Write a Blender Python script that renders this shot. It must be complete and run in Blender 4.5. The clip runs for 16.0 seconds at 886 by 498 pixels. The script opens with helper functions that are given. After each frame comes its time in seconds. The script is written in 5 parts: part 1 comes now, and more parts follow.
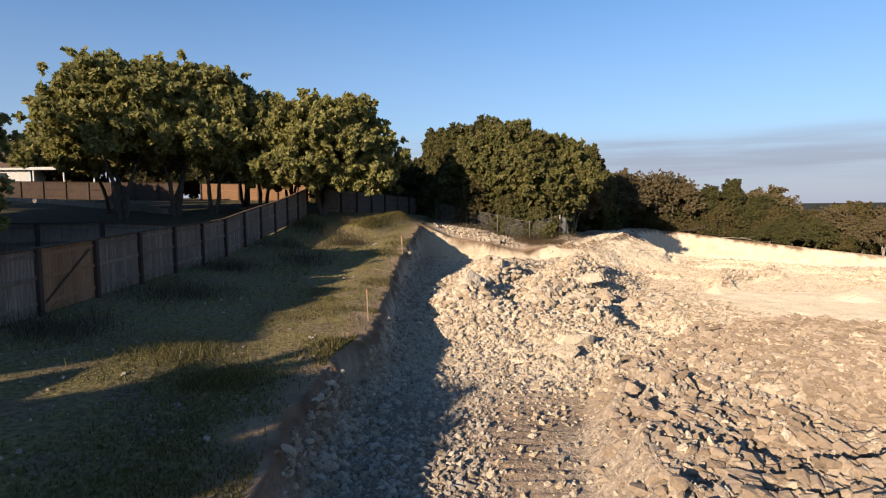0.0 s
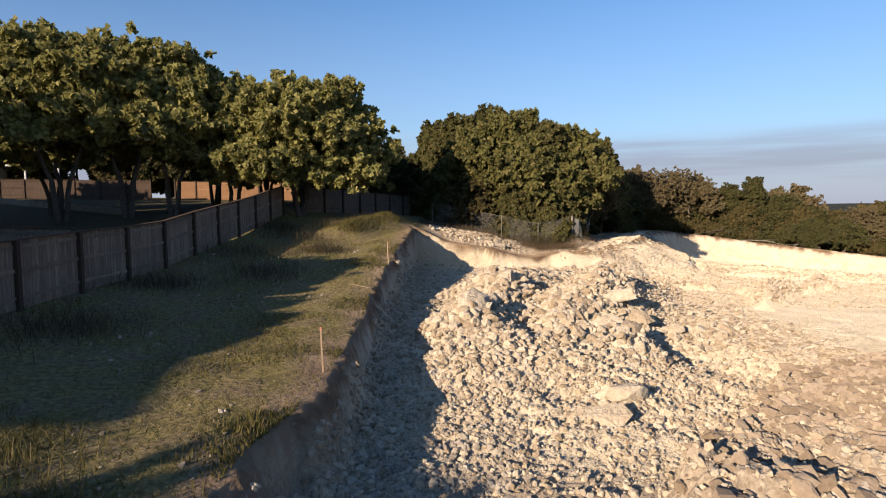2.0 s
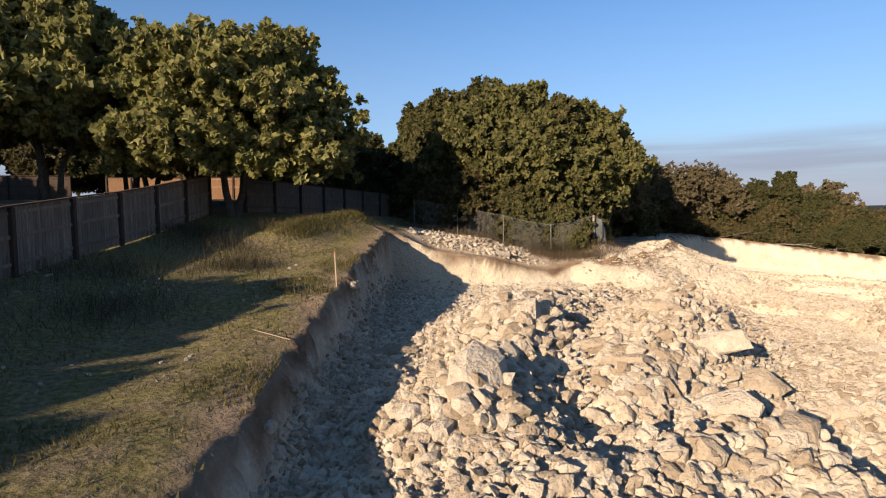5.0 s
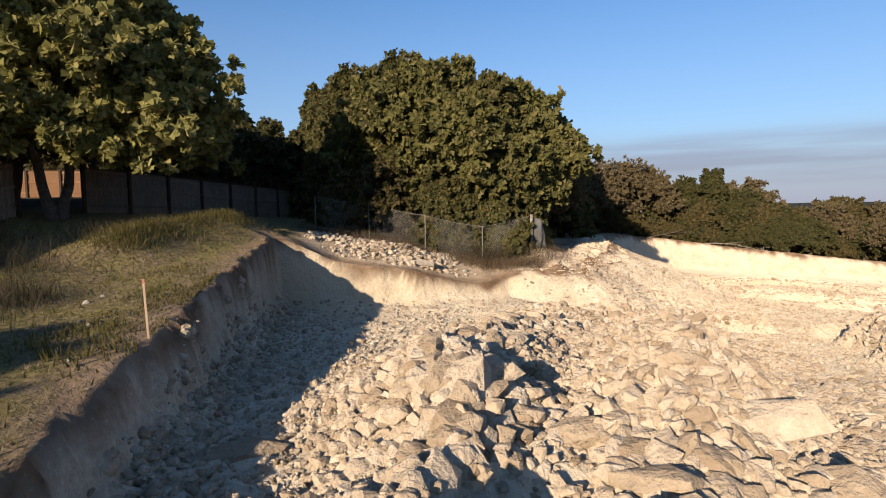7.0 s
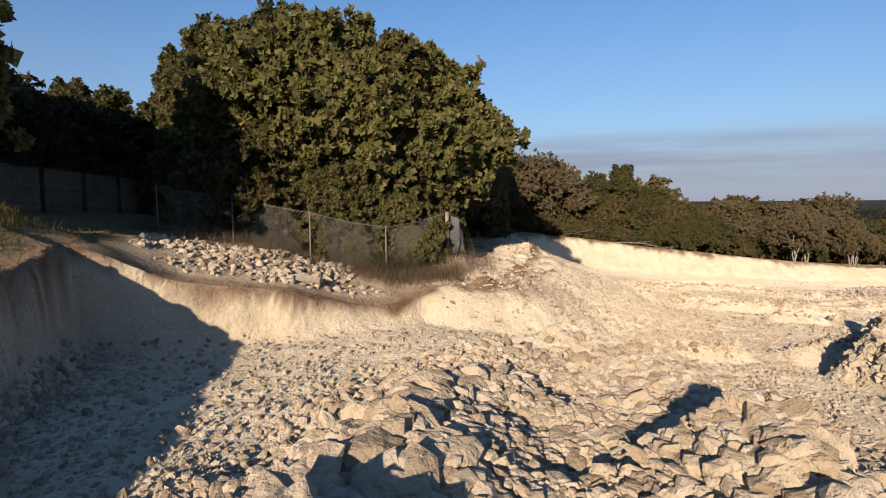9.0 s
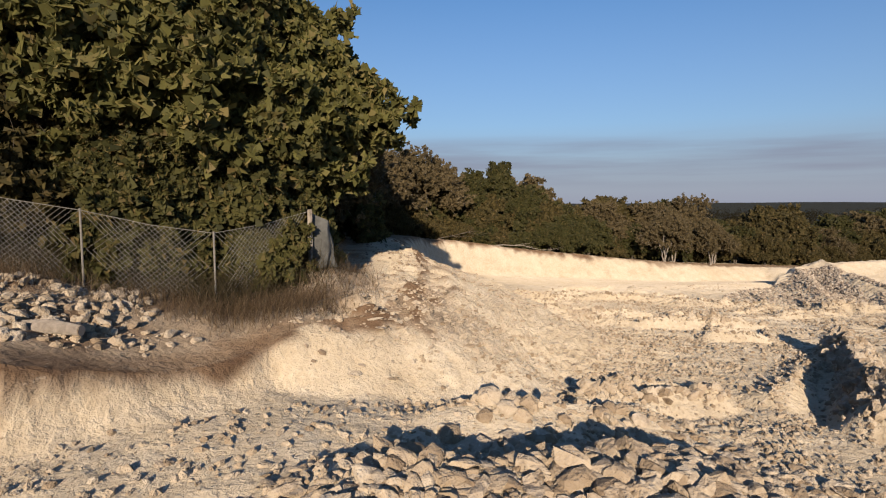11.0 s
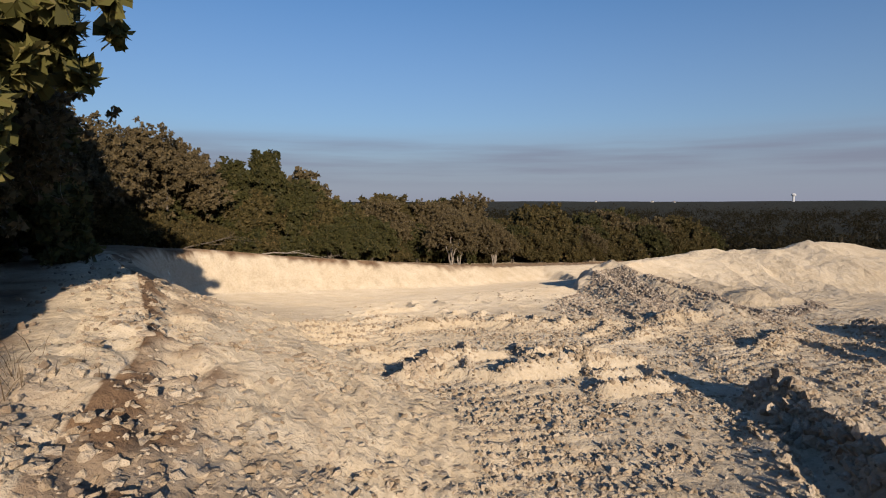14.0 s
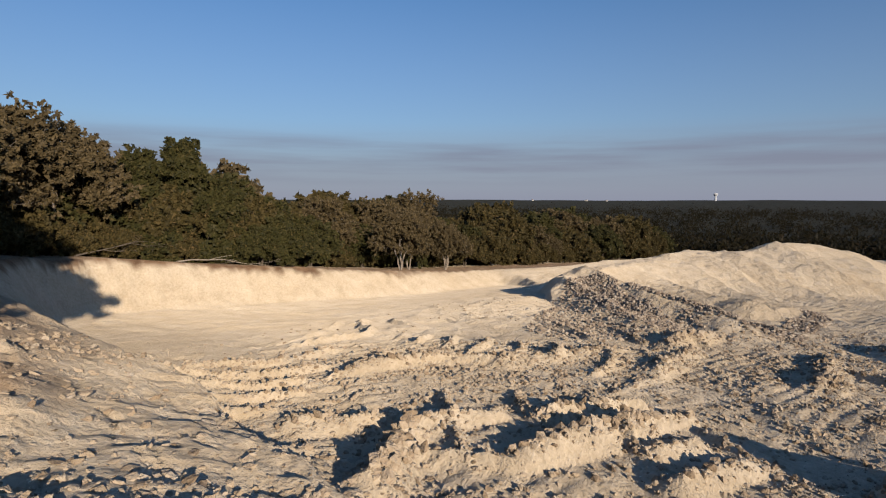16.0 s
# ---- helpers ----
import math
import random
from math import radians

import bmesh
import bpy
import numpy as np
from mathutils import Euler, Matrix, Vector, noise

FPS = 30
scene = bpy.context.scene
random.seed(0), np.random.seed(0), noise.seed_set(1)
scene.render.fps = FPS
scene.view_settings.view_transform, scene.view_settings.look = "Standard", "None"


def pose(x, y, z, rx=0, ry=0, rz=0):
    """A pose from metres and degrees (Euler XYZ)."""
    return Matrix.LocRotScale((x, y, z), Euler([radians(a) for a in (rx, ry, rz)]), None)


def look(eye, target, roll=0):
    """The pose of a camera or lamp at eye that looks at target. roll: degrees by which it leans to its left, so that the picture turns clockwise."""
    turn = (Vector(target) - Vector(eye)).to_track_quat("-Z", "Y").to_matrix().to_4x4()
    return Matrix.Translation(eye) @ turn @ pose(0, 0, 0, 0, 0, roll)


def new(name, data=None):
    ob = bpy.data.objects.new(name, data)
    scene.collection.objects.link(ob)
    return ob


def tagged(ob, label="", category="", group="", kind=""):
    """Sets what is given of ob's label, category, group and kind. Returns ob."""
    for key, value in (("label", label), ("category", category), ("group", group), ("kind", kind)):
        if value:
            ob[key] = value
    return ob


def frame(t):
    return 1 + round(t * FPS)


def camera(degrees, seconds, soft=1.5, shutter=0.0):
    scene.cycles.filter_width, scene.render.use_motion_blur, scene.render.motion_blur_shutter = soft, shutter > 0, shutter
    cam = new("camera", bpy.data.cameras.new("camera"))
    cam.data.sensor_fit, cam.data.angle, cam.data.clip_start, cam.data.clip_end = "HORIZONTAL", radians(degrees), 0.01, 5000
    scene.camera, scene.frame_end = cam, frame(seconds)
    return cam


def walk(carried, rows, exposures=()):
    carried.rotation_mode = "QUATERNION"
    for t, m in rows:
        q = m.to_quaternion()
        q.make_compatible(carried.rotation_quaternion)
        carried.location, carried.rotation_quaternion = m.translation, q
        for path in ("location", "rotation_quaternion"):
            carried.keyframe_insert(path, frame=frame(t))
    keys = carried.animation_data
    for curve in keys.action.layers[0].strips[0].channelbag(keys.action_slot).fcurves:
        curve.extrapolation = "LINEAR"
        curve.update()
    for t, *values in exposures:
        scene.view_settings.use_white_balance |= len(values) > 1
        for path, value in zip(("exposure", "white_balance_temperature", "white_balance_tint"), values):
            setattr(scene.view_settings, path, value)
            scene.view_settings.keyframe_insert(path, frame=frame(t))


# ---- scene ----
# A limestone pit cut into a lot beside a fenced neighbourhood, low evening sun.
# ---------------------------------------------------------------- camera
cam = camera(74.7, 16.0, soft=1.1)
PATH = [
    (0, (-0.054, -0.145, 6.691), (-0.054, 1.849, 6.542), -0.5),
    (0.5, (0.011, 1.27, 6.665), (0.01, 3.265, 6.516), -0.5),
    (1, (0.082, 2.644, 6.661), (0.081, 4.638, 6.511), -0.5),
    (1.5, (0.136, 4.051, 6.642), (0.135, 6.046, 6.494), -0.5),
    (2, (0.142, 5.502, 6.625), (0.144, 7.497, 6.478), -0.5),
    (2.5, (0.207, 6.992, 6.583), (0.207, 8.987, 6.437), -0.5),
    (3, (0.268, 8.49, 6.536), (0.268, 10.485, 6.392), -0.5),
    (3.2, (0.287, 9.087, 6.494), (0.288, 11.082, 6.355), -0.4),
    (5.3, (0.447, 15.951, 6.173), (0.507, 17.946, 6.042), -1.0),
    (5.5, (0.5, 16.558, 6.165), (0.579, 18.552, 6.034), -1.1),
    (6, (0.641, 18.041, 6.156), (0.779, 20.032, 6.024), -1.2),
    (6.5, (0.809, 19.512, 6.17), (1.034, 21.495, 6.036), -1.1),
    (7, (1.079, 20.968, 6.167), (1.389, 22.939, 6.03), -1.0),
    (7.5, (1.354, 22.396, 6.157), (1.744, 24.353, 6.016), -0.9),
    (8, (1.649, 23.879, 6.167), (2.121, 25.817, 6.021), -0.8),
    (8.5, (1.959, 25.37, 6.162), (2.513, 27.286, 6.013), -0.7),
    (8.7, (2.067, 25.946, 6.171), (2.656, 27.852, 6.018), -0.6),
    (10.8, (4.004, 32.266, 5.947), (5.038, 33.972, 5.797), -0.4),
    (11, (4.27, 32.783, 5.969), (5.341, 34.466, 5.815), -0.3),
    (11.5, (4.887, 34.114, 5.937), (6.107, 35.691, 5.785), -0.2),
    (12, (5.556, 35.383, 5.928), (6.954, 36.805, 5.776), -0.1),
    (12.5, (6.258, 36.613, 5.934), (7.814, 37.86, 5.781), 0.0),
    (13, (7.036, 37.743, 5.94), (8.678, 38.875, 5.784), 0.1),
    (13.5, (7.881, 38.719, 5.965), (9.528, 39.842, 5.805), 0.0),
    (14, (8.758, 39.729, 5.984), (10.407, 40.849, 5.821), -0.1),
    (14.5, (9.729, 40.664, 6.002), (11.381, 41.779, 5.836), -0.1),
    (15, (10.674, 41.571, 6.026), (12.359, 42.635, 5.857), -0.1),
    (15.5, (11.653, 42.458, 6.0), (13.375, 43.46, 5.83), 0.0),
    (16, (12.648, 43.275, 5.975), (14.405, 44.215, 5.806), 0.1),
]
walk(cam, [(t, look(eye, target, roll)) for t, eye, target, roll in PATH],
     [(0, 0.88, 6650, 10), (3, 0.86, 6600, 10), (7, 0.74, 6520, 10), (11, 0.36, 6460, 10), (16, 0.17, 6400, 10)])

# ---------------------------------------------------------------- light
SUN_TRAVEL = Vector((0.60, 0.80, -0.29)).normalized()
sun = new("sun", bpy.data.lights.new("sun", "SUN"))
sun.data.energy, sun.data.angle, sun.data.color = 5.0, radians(0.6), (1.0, 0.83, 0.64)
sun.matrix_world = look((-60, -60, 45), Vector((-60, -60, 45)) + SUN_TRAVEL)

world = bpy.data.worlds.new("sky")
scene.world = world
world.use_nodes = True
wn, wl = world.node_tree.nodes, world.node_tree.links
sky = wn.new("ShaderNodeTexSky")
sky.sky_type, sky.sun_disc = "NISHITA", False
sky.sun_elevation, sky.sun_rotation = radians(16.2), radians(217)
sky.air_density, sky.dust_density, sky.ozone_density = 1.0, 0.3, 2.4


def sky_mix(fac, a, b, mode="MIX"):
    m = wn.new("ShaderNodeMix")
    m.data_type, m.blend_type = "RGBA", mode
    for socket, value in ((m.inputs[0], fac), (m.inputs[6], a), (m.inputs[7], b)):
        if isinstance(value, (int, float)):
            socket.default_value = value
        elif isinstance(value, tuple):
            socket.default_value = (*value, 1)
        else:
            wl.new(value, socket)
    return m.outputs[2]


def sky_ramp(fac, stops):
    r = wn.new("ShaderNodeValToRGB")
    while len(r.color_ramp.elements) < len(stops):
        r.color_ramp.elements.new(0.5)
    for e, (p, c) in zip(r.color_ramp.elements, stops):
        e.position, e.color = p, (c, c, c, 1)
    wl.new(fac, r.inputs["Fac"])
    return r.outputs["Color"]


# a dusk-grey haze lies on the horizon, with a long streak of cloud over it
toward = wn.new("ShaderNodeTexCoord").outputs["Generated"]
split = wn.new("ShaderNodeSeparateXYZ")
wl.new(toward, split.inputs[0])
stretch = wn.new("ShaderNodeMapping")
stretch.inputs["Scale"].default_value = (1.6, 1.6, 26.0)
wl.new(toward, stretch.inputs["Vector"])
streak = wn.new("ShaderNodeTexNoise")
streak.inputs["Scale"].default_value, streak.inputs["Detail"].default_value = 1.7, 5
wl.new(stretch.outputs[0], streak.inputs["Vector"])
blue = sky_mix(1.0, sky.outputs[0], (0.72, 0.96, 1.22), "MULTIPLY")
haze = sky_mix(sky_ramp(split.outputs[2], [(0.0, 0.92), (0.05, 0.8), (0.13, 0.35), (0.34, 0.0)]), blue, (3.1, 3.25, 4.25))
band = sky_mix(1.0, sky_ramp(split.outputs[2], [(0.02, 0.0), (0.045, 0.55), (0.095, 0.55), (0.115, 0.0)]), sky_ramp(streak.outputs["Fac"], [(0.38, 0.15), (0.62, 1.0)]), "MULTIPLY")
wl.new(sky_mix(band, haze, (2.3, 2.3, 3.1)), wn["Background"].inputs["Color"])
wn["Background"].inputs["Strength"].default_value = 0.078

# ---------------------------------------------------------------- small tools
rng = np.random.default_rng(7)


def lattice(seed):
    return np.random.default_rng(seed).random((256, 256))


LATTICES = [lattice(s) for s in range(6)]


def value_noise(x, y, table):
    xi, yi = np.floor(x).astype(int), np.floor(y).astype(int)
    fx, fy = x - xi, y - yi
    fx, fy = fx * fx * (3 - 2 * fx), fy * fy * (3 - 2 * fy)
    a, b = table[xi % 256, yi % 256], table[(xi + 1) % 256, yi % 256]
    c, d = table[xi % 256, (yi + 1) % 256], table[(xi + 1) % 256, (yi + 1) % 256]
    return (a * (1 - fx) + b * fx) * (1 - fy) + (c * (1 - fx) + d * fx) * fy


def fbm(x, y, size, octaves=4, seed=0):
    """Rolling noise in -1..1, with its largest waves size metres long."""
    total, gain, norm = 0.0, 1.0, 0.0
    for i in range(octaves):
        k = 2.03 ** i / size
        total = total + gain * (value_noise(x * k + 31.7 * i + 5000, y * k + 17.3 * i + 5000, LATTICES[(seed + i) % 6]) * 2 - 1)
        norm += gain
        gain *= 0.5
    return total / norm


def smooth(e0, e1, v):
    u = np.clip((v - e0) / (e1 - e0), 0, 1)
    return u * u * (3 - 2 * u)


def mesh_from(name, verts, faces, material=None, flat=True):
    me = bpy.data.meshes.new(name)
    me.from_pydata([tuple(v) for v in verts], [], [tuple(f) for f in faces])
    if material:
        me.materials.append(material)
    if not flat:
        me.polygons.foreach_set("use_smooth", [True] * len(me.polygons))
    me.update()
    return me


def fast_mesh(name, verts, faces, material=None, flat=True):
    """A mesh from arrays, all faces with the same number of corners."""
    verts, faces = np.asarray(verts, np.float32), np.asarray(faces, np.int32)
    me = bpy.data.meshes.new(name)
    n, k = faces.shape
    me.vertices.add(len(verts))
    me.vertices.foreach_set("co", verts.ravel())
    me.loops.add(n * k)
    me.loops.foreach_set("vertex_index", faces.ravel())
    me.polygons.add(n)
    me.polygons.foreach_set("loop_start", np.arange(0, n * k, k, dtype=np.int32))
    me.polygons.foreach_set("use_smooth", np.full(n, not flat))
    if material:
        me.materials.append(material)
    me.update(calc_edges=True)
    return me


def part(name, bm, material, parent, label=""):
    """Links a bmesh (or a mesh) as one mesh object under a thing or a part."""
    if isinstance(bm, bpy.types.Mesh):
        me = bm
    else:
        me = bpy.data.meshes.new(name)
        bm.to_mesh(me)
        bm.free()
        me.materials.append(material)
    ob = new(name, me)
    ob.parent = parent
    if label:
        tagged(ob, label)
    return ob


def bmesh_disc(at, radius, sides=12):
    """A thin upright disc that faces along x."""
    bm = bmesh.new()
    for dx in (0.0, 0.006):
        bm.faces.new([bm.verts.new((at[0] + dx, at[1] + radius * math.cos(2 * math.pi * k / sides), at[2] + radius * math.sin(2 * math.pi * k / sides))) for k in range(sides)])
    bmesh.ops.bridge_loops(bm, edges=bm.edges[:])
    return bm


def box(bm, lo, hi, bevel=0.0):
    """Adds a box between two corners to a bmesh."""
    m = Matrix.Translation((Vector(lo) + Vector(hi)) / 2) @ Matrix.Diagonal((*(Vector(hi) - Vector(lo)), 1))
    made = bmesh.ops.create_cube(bm, size=1, matrix=m)
    if bevel:
        edges = {e for v in made["verts"] for e in v.link_edges}
        bmesh.ops.bevel(bm, geom=list(edges), offset=bevel, segments=1, affect="EDGES")
    return bm


# ---------------------------------------------------------------- materials
def material(name, build, roughness=0.9):
    m = bpy.data.materials.new(name)
    m.use_nodes = True
    n, l = m.node_tree.nodes, m.node_tree.links
    bsdf = n["Principled BSDF"]
    bsdf.inputs["Roughness"].default_value = roughness
    bsdf.inputs["Specular IOR Level"].default_value = 0.2
    bsdf.inputs["Diffuse Roughness"].default_value = 0.9
    build(n, l, bsdf)
    return m


def node_noise(n, l, scale, detail=4, rough=0.6, vector=None):
    t = n.new("ShaderNodeTexNoise")
    t.inputs["Scale"].default_value, t.inputs["Detail"].default_value = scale, detail
    t.inputs["Roughness"].default_value = rough
    if vector:
        l.new(vector, t.inputs["Vector"])
    return t.outputs["Fac"]


def node_ramp(n, l, fac, stops):
    r = n.new("ShaderNodeValToRGB")
    while len(r.color_ramp.elements) < len(stops):
        r.color_ramp.elements.new(0.5)
    for e, (p, c) in zip(r.color_ramp.elements, stops):
        e.position, e.color = p, (*c, 1)
    l.new(fac, r.inputs["Fac"])
    return r.outputs["Color"]


def node_mix(n, l, fac, a, b, mode="MIX"):
    m = n.new("ShaderNodeMix")
    m.data_type, m.blend_type = "RGBA", mode
    for socket, value in ((m.inputs[0], fac), (m.inputs[6], a), (m.inputs[7], b)):
        if isinstance(value, (int, float)):
            socket.default_value = value
        elif isinstance(value, tuple):
            socket.default_value = (*value, 1)
        else:
            l.new(value, socket)
    return m.outputs[2]


def node_bump(n, l, bsdf, height, distance, strength=1.0):
    b = n.new("ShaderNodeBump")
    b.inputs["Distance"].default_value, b.inputs["Strength"].default_value = distance, strength
    l.new(height, b.inputs["Height"])
    l.new(b.outputs["Normal"], bsdf.inputs["Normal"])


def position(n):
    return n.new("ShaderNodeNewGeometry").outputs["Position"]


def build_ground(n, l, bsdf):
    pos = position(n)
    zone = n.new("ShaderNodeAttribute")
    zone.attribute_name = "zone"
    sep = n.new("ShaderNodeSeparateColor")
    l.new(zone.outputs["Color"], sep.inputs[0])
    big, mid, fine = (node_noise(n, l, s, 5, 0.65, pos) for s in (0.12, 1.1, 9.0))
    lime = node_ramp(n, l, mid, [(0.25, (0.38, 0.305, 0.21)), (0.5, (0.555, 0.465, 0.345)), (0.75, (0.67, 0.585, 0.46))])
    lime = node_mix(n, l, 0.35, lime, node_ramp(n, l, fine, [(0.3, (0.33, 0.255, 0.17)), (0.7, (0.72, 0.63, 0.49))]))
    lime = node_mix(n, l, node_ramp(n, l, big, [(0.45, (0, 0, 0)), (0.7, (0.5, 0.5, 0.5))]), lime, (0.47, 0.365, 0.235))
    gravel = node_ramp(n, l, fine, [(0.3, (0.15, 0.115, 0.085)), (0.55, (0.30, 0.24, 0.185)), (0.75, (0.50, 0.42, 0.33))])
    soil = node_ramp(n, l, mid, [(0.3, (0.10, 0.06, 0.036)), (0.6, (0.205, 0.13, 0.077)), (0.8, (0.31, 0.225, 0.145))])
    soil = node_mix(n, l, node_ramp(n, l, fine, [(0.62, (0, 0, 0)), (0.7, (0.7, 0.7, 0.7))]), soil, (0.40, 0.33, 0.25))
    grass = node_ramp(n, l, fine, [(0.3, (0.062, 0.054, 0.021)), (0.5, (0.155, 0.128, 0.045)), (0.72, (0.27, 0.21, 0.098))])
    grass = node_mix(n, l, node_ramp(n, l, mid, [(0.42, (0, 0, 0)), (0.66, (0.92, 0.92, 0.92))]), grass,
                     node_ramp(n, l, fine, [(0.3, (0.08, 0.055, 0.034)), (0.7, (0.235, 0.175, 0.112))]))
    c = node_mix(n, l, sep.outputs[2], lime, gravel)
    c = node_mix(n, l, sep.outputs[1], c, soil)
    c = node_mix(n, l, sep.outputs[0], c, grass)
    # wooded ground's dark colour; over the yard it stands for shade
    wood = n.new("ShaderNodeAttribute")
    wood.attribute_name = "wood"
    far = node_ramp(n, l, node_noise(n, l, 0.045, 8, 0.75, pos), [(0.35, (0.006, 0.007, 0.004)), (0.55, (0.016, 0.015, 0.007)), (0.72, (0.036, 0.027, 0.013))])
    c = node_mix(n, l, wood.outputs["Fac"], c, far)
    l.new(c, bsdf.inputs["Base Color"])
    add = n.new("ShaderNodeMath")
    add.operation = "MULTIPLY_ADD"
    add.inputs[1].default_value = 0.35
    l.new(fine, add.inputs[0])
    l.new(mid, add.inputs[2])
    grit = node_noise(n, l, 3.6, 6, 0.75, pos)
    more = n.new("ShaderNodeMath")
    more.operation = "MULTIPLY_ADD"
    more.inputs[1].default_value = 0.5
    l.new(grit, more.inputs[0])
    l.new(add.outputs[0], more.inputs[2])
    crumbs = n.new("ShaderNodeTexVoronoi")
    crumbs.inputs["Scale"].default_value = 7.0
    l.new(pos, crumbs.inputs["Vector"])
    pebbled = n.new("ShaderNodeMath")
    pebbled.operation = "MULTIPLY_ADD"
    pebbled.inputs[1].default_value = -0.13
    l.new(crumbs.outputs["Distance"], pebbled.inputs[0])
    l.new(more.outputs[0], pebbled.inputs[2])
    worked = n.new("ShaderNodeMath")
    worked.operation = "MULTIPLY"
    l.new(pebbled.outputs[0], worked.inputs[0])
    l.new(zone.outputs["Alpha"], worked.inputs[1])
    node_bump(n, l, bsdf, worked.outputs[0], 0.17)


def build_rock(n, l, bsdf):
    pos = position(n)
    info = n.new("ShaderNodeNewGeometry").outputs["Random Per Island"]
    ob = n.new("ShaderNodeObjectInfo").outputs["Random"]
    mid, fine = node_noise(n, l, 2.2, 5, 0.65, pos), node_noise(n, l, 14.0, 5, 0.7, pos)
    c = node_ramp(n, l, mid, [(0.25, (0.35, 0.27, 0.195)), (0.5, (0.50, 0.415, 0.32)), (0.75, (0.62, 0.54, 0.435))])
    c = node_mix(n, l, 0.3, c, node_ramp(n, l, fine, [(0.3, (0.24, 0.185, 0.125)), (0.7, (0.60, 0.53, 0.43))]))
    tone = n.new("ShaderNodeMath")
    tone.operation = "ADD"
    l.new(info, tone.inputs[0])
    l.new(ob, tone.inputs[1])
    frac = n.new("ShaderNodeMath")
    frac.operation = "FRACT"
    l.new(tone.outputs[0], frac.inputs[0])
    c = node_mix(n, l, 1.0, c, node_ramp(n, l, frac.outputs[0], [(0.0, (0.58, 0.52, 0.45)), (0.4, (0.92, 0.88, 0.82)), (1.0, (1, 1, 1))]), "MULTIPLY")
    l.new(c, bsdf.inputs["Base Color"])
    rough = n.new("ShaderNodeMath")
    rough.operation = "MULTIPLY_ADD"
    rough.inputs[1].default_value = 0.3
    l.new(fine, rough.inputs[0])
    l.new(node_noise(n, l, 5.0, 4, 0.6, pos), rough.inputs[2])
    node_bump(n, l, bsdf, rough.outputs[0], 0.19)


def build_leaf(dark, light, dry):
    def build(n, l, bsdf):
        r = n.new("ShaderNodeNewGeometry").outputs["Random Per Island"]
        big = node_noise(n, l, 0.7, 2, 0.5, position(n))
        c = node_ramp(n, l, r, [(0.0, dark), (0.75, light), (1.0, dry)])
        c = node_mix(n, l, node_ramp(n, l, big, [(0.35, (0, 0, 0)), (0.7, (0.6, 0.6, 0.6))]), c, light)
        l.new(c, bsdf.inputs["Base Color"])
        bsdf.inputs["Roughness"].default_value = 0.6
        through_leaf = n.new("ShaderNodeBsdfTranslucent")
        l.new(c, through_leaf.inputs["Color"])
        both = n.new("ShaderNodeMixShader")
        both.inputs[0].default_value = 0.42
        l.new(bsdf.outputs[0], both.inputs[1])
        l.new(through_leaf.outputs[0], both.inputs[2])
        l.new(both.outputs[0], n["Material Output"].inputs["Surface"])
    return build


def build_bark(a, b):
    def build(n, l, bsdf):
        pos = position(n)
        f = node_noise(n, l, 9.0, 5, 0.7, pos)
        l.new(node_ramp(n, l, f, [(0.3, a), (0.7, b)]), bsdf.inputs["Base Color"])
        node_bump(n, l, bsdf, f, 0.04)
    return build


def build_wood(dark, light, grain=1.0):
    def build(n, l, bsdf):
        pos = position(n)
        ob = n.new("ShaderNodeObjectInfo").outputs["Random"]
        m = n.new("ShaderNodeMapping")
        m.inputs["Scale"].default_value = (18 * grain, 18 * grain, 1.2 * grain)
        l.new(pos, m.inputs["Vector"])
        f = node_noise(n, l, 1.5, 5, 0.7, m.outputs[0])
        stain = node_noise(n, l, 0.9, 3, 0.6, pos)
        c = node_ramp(n, l, f, [(0.3, dark), (0.7, light)])
        c = node_mix(n, l, 1.0, c, node_ramp(n, l, ob, [(0.0, (0.62, 0.60, 0.58)), (1.0, (1, 1, 1))]), "MULTIPLY")
        c = node_mix(n, l, node_ramp(n, l, stain, [(0.45, (0, 0, 0)), (0.7, (0.55, 0.55, 0.55))]), c, dark)
        l.new(c, bsdf.inputs["Base Color"])
        node_bump(n, l, bsdf, f, 0.006)
    return build


def build_plain(color, vary=0.25, scale=6.0, bump=0.01):
    def build(n, l, bsdf):
        pos = position(n)
        f = node_noise(n, l, scale, 5, 0.65, pos)
        lo, hi = tuple(c * (1 - vary) for c in color), tuple(min(1, c * (1 + vary)) for c in color)
        l.new(node_ramp(n, l, f, [(0.3, lo), (0.7, hi)]), bsdf.inputs["Base Color"])
        node_bump(n, l, bsdf, f, bump)
    return build


def build_chips(n, l, bsdf):
    r = n.new("ShaderNodeNewGeometry").outputs["Random Per Island"]
    c = node_ramp(n, l, r, [(0.0, (0.13, 0.105, 0.085)), (0.5, (0.26, 0.215, 0.17)), (1.0, (0.44, 0.38, 0.31))])
    f = node_noise(n, l, 18.0, 3, 0.6, position(n))
    l.new(node_mix(n, l, 0.4, c, node_ramp(n, l, f, [(0.3, (0.16, 0.13, 0.10)), (0.7, (0.42, 0.36, 0.29))])), bsdf.inputs["Base Color"])


